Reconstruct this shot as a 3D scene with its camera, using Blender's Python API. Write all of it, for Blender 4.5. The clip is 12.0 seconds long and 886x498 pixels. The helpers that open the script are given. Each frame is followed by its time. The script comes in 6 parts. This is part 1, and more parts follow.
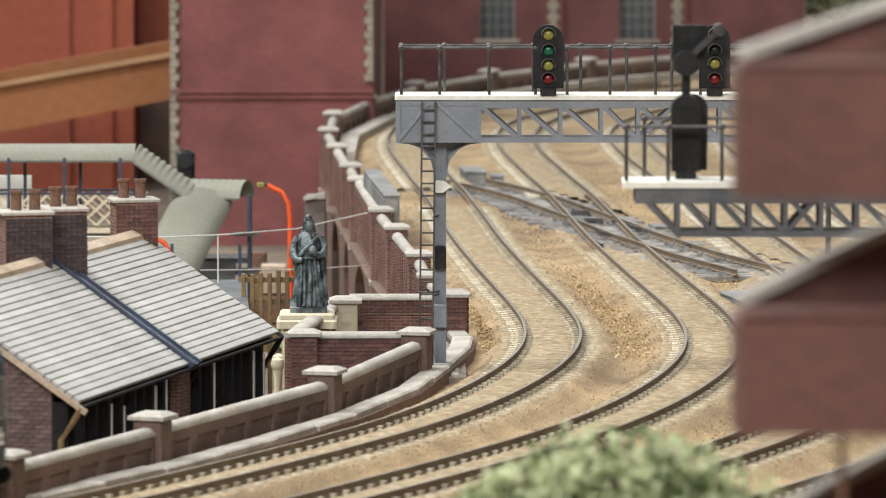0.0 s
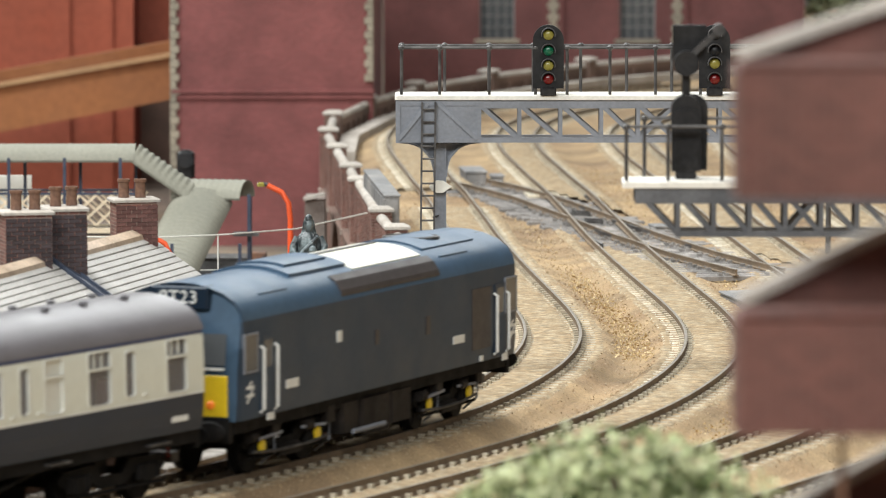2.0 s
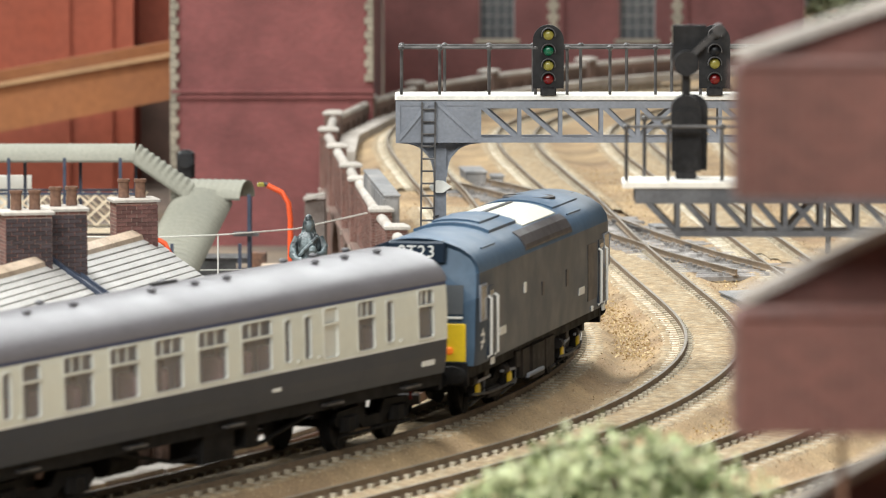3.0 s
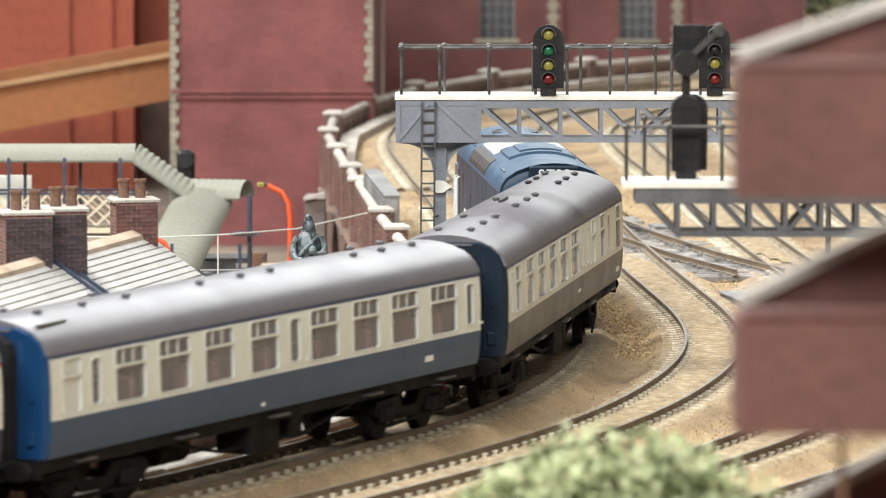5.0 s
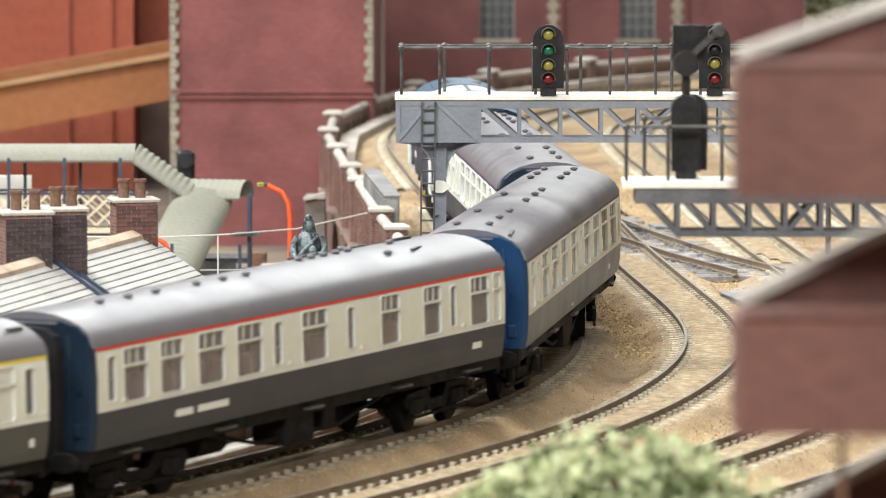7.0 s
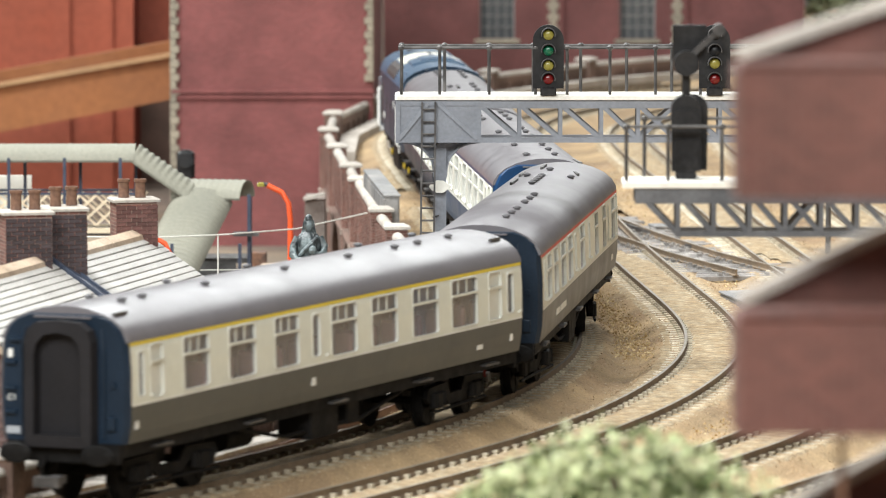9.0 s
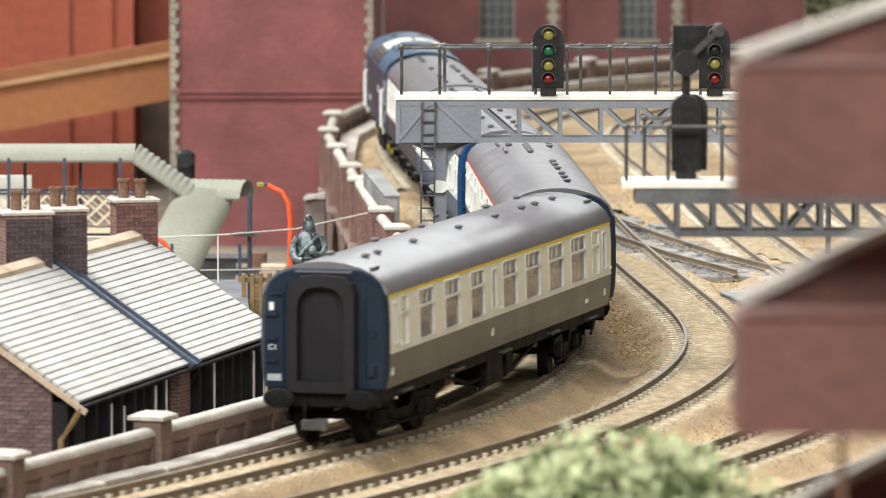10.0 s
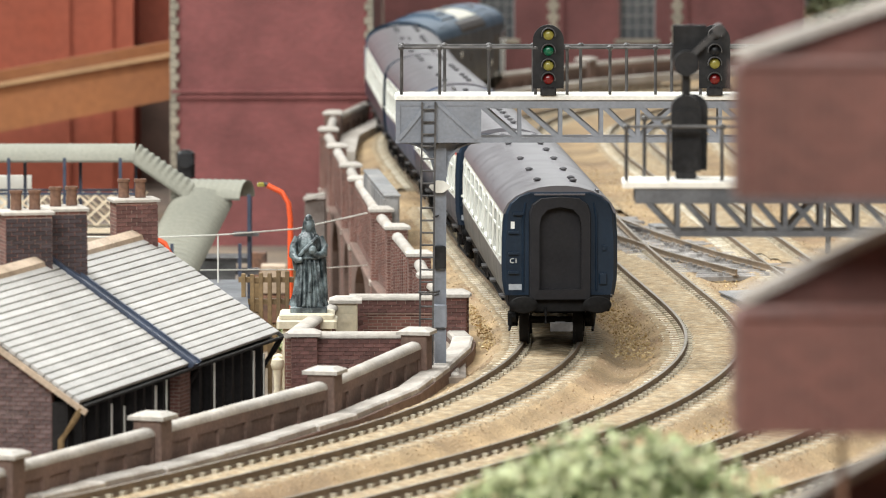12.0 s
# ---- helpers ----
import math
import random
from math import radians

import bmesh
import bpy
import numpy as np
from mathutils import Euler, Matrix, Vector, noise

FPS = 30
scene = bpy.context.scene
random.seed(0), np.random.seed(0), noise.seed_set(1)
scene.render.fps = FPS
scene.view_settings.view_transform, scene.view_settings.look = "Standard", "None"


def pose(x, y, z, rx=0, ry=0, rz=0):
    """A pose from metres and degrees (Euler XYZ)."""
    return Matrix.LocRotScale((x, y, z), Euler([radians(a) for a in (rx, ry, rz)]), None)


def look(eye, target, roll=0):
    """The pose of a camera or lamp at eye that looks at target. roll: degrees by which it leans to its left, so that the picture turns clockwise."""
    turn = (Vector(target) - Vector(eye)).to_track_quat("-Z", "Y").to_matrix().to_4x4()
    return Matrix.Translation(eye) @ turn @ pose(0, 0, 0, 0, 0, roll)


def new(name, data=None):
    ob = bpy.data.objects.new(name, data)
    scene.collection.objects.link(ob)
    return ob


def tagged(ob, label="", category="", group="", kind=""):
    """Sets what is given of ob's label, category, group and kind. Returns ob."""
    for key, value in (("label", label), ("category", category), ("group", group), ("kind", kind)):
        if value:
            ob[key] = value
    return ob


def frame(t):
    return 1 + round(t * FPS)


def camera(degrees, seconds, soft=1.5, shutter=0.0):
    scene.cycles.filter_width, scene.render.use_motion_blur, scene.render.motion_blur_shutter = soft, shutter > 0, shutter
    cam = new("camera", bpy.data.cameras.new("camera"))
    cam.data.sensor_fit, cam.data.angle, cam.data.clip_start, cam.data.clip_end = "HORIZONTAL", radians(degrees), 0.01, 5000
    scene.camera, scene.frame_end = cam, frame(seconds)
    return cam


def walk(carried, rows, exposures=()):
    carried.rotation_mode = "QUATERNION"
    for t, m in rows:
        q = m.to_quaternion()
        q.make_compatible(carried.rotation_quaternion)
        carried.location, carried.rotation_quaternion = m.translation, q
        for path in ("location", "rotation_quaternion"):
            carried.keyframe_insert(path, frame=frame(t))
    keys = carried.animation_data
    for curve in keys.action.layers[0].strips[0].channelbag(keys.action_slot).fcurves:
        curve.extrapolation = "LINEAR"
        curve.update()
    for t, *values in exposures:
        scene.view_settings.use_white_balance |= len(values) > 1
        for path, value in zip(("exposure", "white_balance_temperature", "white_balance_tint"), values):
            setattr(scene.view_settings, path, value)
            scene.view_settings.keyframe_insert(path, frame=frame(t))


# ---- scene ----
# A model railway at 4 mm to the foot. Plan in millimetres: x right, y away, z = 0 at the rail tops.
MM = 0.001
cam = camera(7.632, 12.0, soft=1.0, shutter=0.4)
eye = (0, 0, 0.2021)
view = look(eye, (0, 2.0, 0.2021 - 2.0 * math.tan(0.08333)))
walk(cam, [(0, view), (12, view)], [(0, -0.3), (1.5, -0.22), (3, 0.04), (6, 0.24), (9.5, 0.22), (12, 0.03)])
cam.data.dof.use_dof = True
cam.data.dof.focus_distance = 2.12
cam.data.dof.aperture_fstop = 64

# ---- light: a hall with bright ceiling panels over the layout ----
world = bpy.data.worlds.new("hall")
scene.world = world
world.use_nodes = True
world.node_tree.nodes["Background"].inputs[0].default_value = (0.97, 1.0, 0.97, 1)
world.node_tree.nodes["Background"].inputs[1].default_value = 0.8


def area(name, x, y, z, sx, sy, watts, target, colour=(0.965, 1.0, 0.99)):
    d = bpy.data.lights.new(name, "AREA")
    d.shape, d.size, d.size_y, d.energy, d.color = "RECTANGLE", sx, sy, watts, colour
    ob = new(name, d)
    ob.matrix_world = look((x, y, z), target)
    return ob


area("ceiling_lamp", -0.95, 3.8, 1.5, 1.0, 0.7, 30, (0.0, 2.0, 0.0))
area("ceiling_lamp", -0.7, 2.0, 1.65, 0.8, 1.8, 64, (0.0, 1.9, 0.0))
area("ceiling_lamp", -0.4, -0.5, 1.4, 2.4, 0.8, 80, (0.0, 2.3, 0.0))
# unseen lamp added in mid-hall to give coach roofs their sheen; no window there
area("hall_window_light", 0.9, 6.7, 2.1, 2.4, 0.8, 48, (0.1, 2.0, 0.05))


# ---- materials ----
def material(name, colour, rough=0.6, metal=0.0, vary=0.15, scale=60.0, fine=900.0, bump=0.0, tint=None, mix=0.0, mixscale=25.0, spec=0.5, emit=0.0, perobj=0.0):
    """Colour with grain at two sizes; tint mixes in as patches; scale is in features a metre."""
    m = bpy.data.materials.new(name)
    m.use_nodes = True
    nt = m.node_tree
    b = nt.nodes["Principled BSDF"]
    b.inputs["Roughness"].default_value, b.inputs["Metallic"].default_value = rough, metal
    b.inputs["Specular IOR Level"].default_value = spec
    tex = nt.nodes.new("ShaderNodeTexCoord")

    def noisy(s, det=4.0):
        n = nt.nodes.new("ShaderNodeTexNoise")
        n.inputs["Scale"].default_value, n.inputs["Detail"].default_value = s, det
        nt.links.new(tex.outputs["Object"], n.inputs["Vector"])
        return n

    def ramped(src, lo, hi, a, z):
        r = nt.nodes.new("ShaderNodeMapRange")
        r.inputs[1].default_value, r.inputs[2].default_value, r.inputs[3].default_value, r.inputs[4].default_value = lo, hi, a, z
        nt.links.new(src, r.inputs[0])
        return r.outputs[0]

    base = nt.nodes.new("ShaderNodeRGB")
    base.outputs[0].default_value = (*colour, 1)
    out = base.outputs[0]
    if tint:
        mx = nt.nodes.new("ShaderNodeMixRGB")
        mx.inputs[2].default_value = (*tint, 1)
        nt.links.new(out, mx.inputs[1])
        nt.links.new(ramped(noisy(mixscale, 6).outputs[0], 0.42, 0.68, 0, mix), mx.inputs[0])
        out = mx.outputs[0]
    for s, k in ((scale, 1.0), (fine, 0.8)):
        hs = nt.nodes.new("ShaderNodeHueSaturation")
        nt.links.new(out, hs.inputs["Color"])
        nt.links.new(ramped(noisy(s).outputs[0], 0.3, 0.7, 1 - vary * k, 1 + vary * k), hs.inputs["Value"])
        out = hs.outputs[0]
    if perobj:
        info = nt.nodes.new("ShaderNodeObjectInfo")
        hs = nt.nodes.new("ShaderNodeHueSaturation")
        nt.links.new(out, hs.inputs["Color"])
        nt.links.new(ramped(info.outputs["Random"], 0, 1, 1 - perobj, 1 + perobj), hs.inputs["Value"])
        out = hs.outputs[0]
    nt.links.new(out, b.inputs["Base Color"])
    nt.links.new(ramped(noisy(scale * 2).outputs[0], 0.3, 0.7, max(rough - min(0.1, rough * 0.15), 0.03), min(rough + min(0.1, rough * 0.15), 1)), b.inputs["Roughness"])
    if bump:
        bp = nt.nodes.new("ShaderNodeBump")
        bp.inputs["Strength"].default_value, bp.inputs["Distance"].default_value = bump, 0.0006
        nt.links.new(noisy(fine).outputs[0], bp.inputs["Height"])
        nt.links.new(bp.outputs[0], b.inputs["Normal"])
    if emit:
        b.inputs["Emission Color"].default_value, b.inputs["Emission Strength"].default_value = (*colour, 1), emit
    return m


def brickwork(name, colour, mortar, course=1.05, long=3.0, bump=0.6, vary=0.3, axis="xz", dirt=0.35):
    """Model brickwork: courses about a millimetre high, with dirt."""
    m = bpy.data.materials.new(name)
    m.use_nodes = True
    nt = m.node_tree
    b = nt.nodes["Principled BSDF"]
    b.inputs["Roughness"].default_value = 0.8
    tex = nt.nodes.new("ShaderNodeTexCoord")
    sep = nt.nodes.new("ShaderNodeSeparateXYZ")
    nt.links.new(tex.outputs["Object"], sep.inputs[0])
    add = nt.nodes.new("ShaderNodeMath")
    nt.links.new(sep.outputs["X"], add.inputs[0])
    nt.links.new(sep.outputs["Y"], add.inputs[1])
    com = nt.nodes.new("ShaderNodeCombineXYZ")
    nt.links.new(add.outputs[0], com.inputs["X"])
    nt.links.new(sep.outputs["Z"], com.inputs["Y"])
    br = nt.nodes.new("ShaderNodeTexBrick")
    br.inputs["Scale"].default_value = 1.0
    br.inputs["Brick Width"].default_value, br.inputs["Row Height"].default_value = long * MM, course * MM
    br.inputs["Mortar Size"].default_value = 0.13 * MM
    br.inputs["Mortar Smooth"].default_value = 0.3
    c1 = [v * (1 + vary) for v in colour]
    c2 = [v * (1 - vary) for v in colour]
    br.inputs["Color1"].default_value, br.inputs["Color2"].default_value, br.inputs["Mortar"].default_value = (*c1, 1), (*c2, 1), (*mortar, 1)
    nt.links.new(com.outputs[0], br.inputs["Vector"])
    no = nt.nodes.new("ShaderNodeTexNoise")
    no.inputs["Scale"].default_value, no.inputs["Detail"].default_value = 45, 8
    nt.links.new(tex.outputs["Object"], no.inputs["Vector"])
    r = nt.nodes.new("ShaderNodeMapRange")
    r.inputs[1].default_value, r.inputs[2].default_value, r.inputs[3].default_value, r.inputs[4].default_value = 0.3, 0.7, 1 - dirt, 1 + dirt * 0.5
    nt.links.new(no.outputs[0], r.inputs[0])
    hs = nt.nodes.new("ShaderNodeHueSaturation")
    nt.links.new(br.outputs["Color"], hs.inputs["Color"])
    nt.links.new(r.outputs[0], hs.inputs["Value"])
    nt.links.new(hs.outputs[0], b.inputs["Base Color"])
    bp = nt.nodes.new("ShaderNodeBump")
    bp.inputs["Strength"].default_value, bp.inputs["Distance"].default_value = bump, 0.0002
    bp.invert = True
    nt.links.new(br.outputs["Fac"], bp.inputs["Height"])
    nt.links.new(bp.outputs[0], b.inputs["Normal"])
    return m


packed = material("packed_ballast", (0.32, 0.226, 0.127), 0.95, vary=0.36, scale=380, fine=1700, bump=1.0, tint=(0.45, 0.375, 0.26), mix=0.75, mixscale=240)
ballast = material("ballast", (0.37, 0.258, 0.142), 0.95, vary=0.3, scale=45, fine=1300, bump=1.0, tint=(0.2, 0.125, 0.07), mix=0.85, mixscale=17)


def grainy(name, colours, rough=0.95):
    """Loose grains, each with a colour of its own."""
    m = bpy.data.materials.new(name)
    m.use_nodes = True
    nt = m.node_tree
    geo = nt.nodes.new("ShaderNodeNewGeometry")
    ramp = nt.nodes.new("ShaderNodeValToRGB")
    ramp.color_ramp.interpolation = "CONSTANT"
    while len(ramp.color_ramp.elements) < len(colours):
        ramp.color_ramp.elements.new(0.5)
    for i, c in enumerate(colours):
        ramp.color_ramp.elements[i].position = i / len(colours)
        ramp.color_ramp.elements[i].color = (*c, 1)
    nt.links.new(geo.outputs["Random Per Island"], ramp.inputs[0])
    b = nt.nodes["Principled BSDF"]
    nt.links.new(ramp.outputs[0], b.inputs["Base Color"])
    b.inputs["Roughness"].default_value = rough
    return m


grains = grainy("ballast_grain", ((0.38, 0.28, 0.165), (0.3, 0.2, 0.11), (0.45, 0.35, 0.23), (0.29, 0.2, 0.12), (0.4, 0.29, 0.16), (0.52, 0.43, 0.31)))
grit = grainy("yellow_grit", ((0.48, 0.35, 0.18), (0.36, 0.24, 0.11), (0.58, 0.45, 0.26), (0.42, 0.29, 0.14)))
street_mat = material("street", (0.21, 0.17, 0.14), 0.9, vary=0.25, scale=20, fine=600, tint=(0.3, 0.22, 0.12), mix=0.5, mixscale=8)
rail_side = material("rusty_rail", (0.185, 0.135, 0.09), 0.7, 0.2, vary=0.25, scale=120)
rail_top = material("worn_rail_head", (0.19, 0.16, 0.125), 0.5, 0.35, vary=0.15, scale=90)
sleeper_mat = material("weathered_sleeper", (0.43, 0.37, 0.275), 0.9, vary=0.3, scale=200, fine=1800, tint=(0.66, 0.61, 0.5), mix=0.8, mixscale=120, perobj=0.2)
timber_grey = material("bare_grey_timber", (0.21, 0.195, 0.185), 0.9, vary=0.3, scale=200, tint=(0.36, 0.33, 0.31), mix=0.6, mixscale=150, perobj=0.25)
brick_dark = brickwork("dark_red_brick", (0.18, 0.075, 0.058), (0.3, 0.22, 0.18), bump=0.9)
brick_far = brickwork("crimson_brick", (0.2, 0.055, 0.052), (0.23, 0.095, 0.09), bump=0.3, vary=0.12, dirt=0.25)
brick_brown = material("brown_parapet", (0.145, 0.093, 0.073), 0.85, vary=0.25, scale=70, fine=900, bump=0.4, tint=(0.22, 0.13, 0.1), mix=0.5, mixscale=50)
brick_near = brickwork("orange_red_brick", (0.103, 0.035, 0.026), (0.165, 0.088, 0.074), bump=0.5, vary=0.24, dirt=0.2)
stone = material("pale_coping_stone", (0.43, 0.392, 0.352), 0.8, vary=0.18, scale=80, fine=700, bump=0.4, tint=(0.33, 0.28, 0.23), mix=0.6, mixscale=60, perobj=0.08)
stone_dim = material("grey_render", (0.2, 0.165, 0.145), 0.9, vary=0.2, scale=60, tint=(0.14, 0.11, 0.1), mix=0.5, mixscale=40)
cream_stone = material("cream_stone", (0.62, 0.55, 0.41), 0.75, vary=0.12, scale=60, tint=(0.42, 0.34, 0.22), mix=0.5, mixscale=60)
slate = material("pale_grey_slate", (0.475, 0.453, 0.43), 0.6, vary=0.14, scale=90, fine=900, bump=0.2, tint=(0.45, 0.43, 0.41), mix=0.6, mixscale=45, perobj=0.12)
lead = material("blue_lead_flashing", (0.04, 0.052, 0.085), 0.45, vary=0.3, scale=90)
black_timber = material("black_timber", (0.018, 0.016, 0.016), 0.7, spec=0.15, vary=0.3, scale=150)
white_frame = material("white_paint", (0.72, 0.7, 0.64), 0.5, vary=0.08, scale=90)
ochre_wood = material("ochre_wood", (0.2, 0.128, 0.058), 0.7, vary=0.25, scale=90, tint=(0.13, 0.08, 0.04), mix=0.5)
terracotta = material("terracotta", (0.2, 0.1, 0.06), 0.85, vary=0.4, scale=160, tint=(0.06, 0.045, 0.04), mix=0.85, mixscale=120)
ridge_tile = material("ridge_tile", (0.47, 0.35, 0.25), 0.8, vary=0.2, scale=120, tint=(0.6, 0.5, 0.42), mix=0.6)
steel_grey = material("grey_painted_steel", (0.225, 0.238, 0.272), 0.55, vary=0.12, scale=90, tint=(0.16, 0.17, 0.19), mix=0.4, mixscale=50)
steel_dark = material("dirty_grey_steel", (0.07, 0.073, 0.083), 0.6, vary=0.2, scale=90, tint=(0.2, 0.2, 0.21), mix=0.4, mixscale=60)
quoin_stone = material("dull_quoin_stone", (0.28, 0.245, 0.19), 0.85, vary=0.15, scale=60, tint=(0.25, 0.2, 0.15), mix=0.5, mixscale=40, perobj=0.15)
deck_white = material("dusty_white_deck", (0.75, 0.72, 0.66), 0.8, vary=0.1, scale=120)
iron = material("dark_iron", (0.06, 0.056, 0.056), 0.5, 0.3, vary=0.25, scale=200, tint=(0.2, 0.19, 0.18), mix=0.3, mixscale=200)
signal_black = material("signal_black", (0.0154, 0.0154, 0.0168), 0.4, spec=0.2, vary=0.3, scale=120, tint=(0.05, 0.046, 0.042), mix=0.25, mixscale=150)
lens_yellow = material("yellow_lens", (0.27, 0.235, 0.05), 0.25, vary=0.05)
lens_green = material("green_lens", (0.008, 0.11, 0.055), 0.25, vary=0.05)
lens_red = material("red_lens", (0.15, 0.01, 0.01), 0.25, vary=0.05)
bronze = material("verdigris_bronze", (0.02, 0.027, 0.031), 0.36, 0.0, vary=0.3, scale=300, fine=1500, spec=0.6, bump=0.5, tint=(0.24, 0.29, 0.3), mix=0.85, mixscale=330)

orange_paint = material("orange_red_paint", (0.75, 0.09, 0.02), 0.45, vary=0.08)
roof_grey = material("grey_green_corrugated", (0.22, 0.215, 0.175), 0.75, vary=0.1, scale=40, tint=(0.28, 0.27, 0.22), mix=0.4)
lattice_cream = material("cream_lattice", (0.72, 0.6, 0.44), 0.7, vary=0.12)
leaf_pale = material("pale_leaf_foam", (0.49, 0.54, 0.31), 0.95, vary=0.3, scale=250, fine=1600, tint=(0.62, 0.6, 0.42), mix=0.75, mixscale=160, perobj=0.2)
# dark green that paints the shaded hollows between the leaf tufts
leaf_shade = material("shaded_leaf_foam", (0.07, 0.1, 0.03), 0.95, vary=0.3, scale=250, tint=(0.14, 0.17, 0.06), mix=0.6, mixscale=160)
bark = material("bark", (0.09, 0.06, 0.04), 0.9, vary=0.3, scale=200)
red_far = material("red_warehouse", (0.3, 0.075, 0.041), 0.8, vary=0.15, scale=12, fine=200)
orange_far = material("ochre_ramp", (0.27, 0.105, 0.039), 0.8, vary=0.15, scale=12, fine=200)
ramp_tan = material("tan_ramp_edge", (0.4, 0.24, 0.12), 0.8, vary=0.15, scale=30)
hall_wall = material("hall_wall", (0.5, 0.47, 0.43), 0.9, vary=0.05, scale=2, fine=20)
hall_floor = material("hall_floor", (0.25, 0.22, 0.19), 0.7, vary=0.1, scale=3, fine=40)
board = material("baseboard_ply", (0.35, 0.25, 0.15), 0.8, vary=0.1, scale=10, fine=100)


# ---- mesh building, in millimetres ----
class Shape:
    def __init__(self):
        self.v, self.f, self.m = [], [], []

    def add(self, verts, faces, slot=0, m=None):
        o = len(self.v)
        self.v += [tuple(m @ Vector(p)) for p in verts] if m else [tuple(p) for p in verts]
        self.f += [tuple(i + o for i in f) for f in faces]
        self.m += [slot] * len(faces)
        return self

    def box(self, x0, x1, y0, y1, z0, z1, slot=0, m=None):
        v = [(x, y, z) for z in (z0, z1) for y in (y0, y1) for x in (x0, x1)]
        return self.add(v, [(0, 2, 3, 1), (4, 5, 7, 6), (0, 1, 5, 4), (1, 3, 7, 5), (3, 2, 6, 7), (2, 0, 4, 6)], slot, m)

    def chamfered(self, x0, x1, y0, y1, z0, z1, c=0.4, slot=0, m=None):
        """A block with its top and upright edges taken off."""
        ring = lambda k: [(x0 + c, y0 + k), (x1 - c, y0 + k), (x1 - k, y0 + c), (x1 - k, y1 - c), (x1 - c, y1 - k), (x0 + c, y1 - k), (x0 + k, y1 - c), (x0 + k, y0 + c)]
        top = [(min(max(a, x0 + c), x1 - c), min(max(b, y0 + c), y1 - c)) for a, b in ring(0)]
        v = [(a, b, z0) for a, b in ring(0)] + [(a, b, z1 - c) for a, b in ring(0)] + [(a * 0.999 + 0.0005 * (x0 + x1), b * 0.999 + 0.0005 * (y0 + y1), z1) for a, b in [(min(max(a, x0 + 1.4 * c), x1 - 1.4 * c), min(max(b, y0 + 1.4 * c), y1 - 1.4 * c)) for a, b in ring(0)]]
        f = [tuple(range(7, -1, -1)), tuple(range(16, 24))]
        for k in (0, 8):
            f += [(k + i, k + (i + 1) % 8, k + 8 + (i + 1) % 8, k + 8 + i) for i in range(8)]
        return self.add(v, f, slot, m)

    def tube(self, pts, r, n=8, slot=0, m=None, caps=True):
        """A round bar along points; r may be a number or one a point."""
        pts = [Vector(p) for p in pts]
        rs = r if isinstance(r, (list, tuple)) else [r] * len(pts)
        v, f = [], []
        for i, p in enumerate(pts):
            d = (pts[min(i + 1, len(pts) - 1)] - pts[max(i - 1, 0)]).normalized()
            a = d.orthogonal().normalized() if abs(d.z) > 0.95 else d.cross(Vector((0, 0, 1))).normalized()
            b = d.cross(a)
            v += [tuple(p + (a * math.cos(6.28319 * k / n) + b * math.sin(6.28319 * k / n)) * rs[i]) for k in range(n)]
        for i in range(len(pts) - 1):
            f += [(i * n + k, i * n + (k + 1) % n, i * n + n + (k + 1) % n, i * n + n + k) for k in range(n)]
        if caps:
            f += [tuple(range(n - 1, -1, -1)), tuple(range((len(pts) - 1) * n, len(pts) * n))]
        return self.add(v, f, slot, m)

    def bar(self, a, b, w, h, slot=0, m=None):
        """A square bar from a to b."""
        a, b = Vector(a), Vector(b)
        d = (b - a).normalized()
        s = (d.cross(Vector((0, 0, 1))) if abs(d.z) < 0.98 else Vector((1, 0, 0))).normalized()
        u = s.cross(d)
        v = [tuple(p + s * (w / 2 * i) + u * (h / 2 * j)) for p in (a, b) for i, j in ((-1, -1), (1, -1), (1, 1), (-1, 1))]
        return self.add(v, [(3, 2, 1, 0), (4, 5, 6, 7), (0, 1, 5, 4), (1, 2, 6, 5), (2, 3, 7, 6), (3, 0, 4, 7)], slot, m)

    def sweep(self, prof, frames, slot=0, closed=False, caps=True):
        """prof: (side, up) pairs; frames: (x, y, z, heading)."""
        n, v, f = len(prof), [], []
        for x, y, z, h in frames:
            v += [(x - math.sin(h) * s, y + math.cos(h) * s, z + u) for s, u in prof]
        for i in range(len(frames) - 1):
            f += [(i * n + k, i * n + n + k, i * n + n + (k + 1) % n, i * n + (k + 1) % n) for k in range(n)]
        if caps:
            f += [tuple(range(n)), tuple(range(len(frames) * n - 1, (len(frames) - 1) * n - 1, -1))]
        return self.add(v, f, slot)

    def turn(self, prof, n=12, slot=0, m=None):
        """A turned shape about z: (radius, z) pairs."""
        v = [(r * math.cos(6.28319 * k / n), r * math.sin(6.28319 * k / n), z) for r, z in prof for k in range(n)]
        f = [(i * n + k, i * n + (k + 1) % n, i * n + n + (k + 1) % n, i * n + n + k) for i in range(len(prof) - 1) for k in range(n)]
        f += [tuple(range(n - 1, -1, -1)), tuple(range((len(prof) - 1) * n, len(prof) * n))]
        return self.add(v, f, slot, m)

    def mesh(self, name, mats, smooth=False):
        me = bpy.data.meshes.new(name)
        me.from_pydata([(x * MM, y * MM, z * MM) for x, y, z in self.v], [], self.f)
        for mt in mats if isinstance(mats, (list, tuple)) else [mats]:
            me.materials.append(mt)
        me.polygons.foreach_set("material_index", self.m)
        if smooth:
            me.polygons.foreach_set("use_smooth", [True] * len(self.f))
            me.set_sharp_from_angle(angle=radians(38))
        me.update()
        return me


def place(x=0, y=0, z=0, rz=0, rx=0, ry=0):
    return pose(x * MM, y * MM, z * MM, rx, ry, rz)


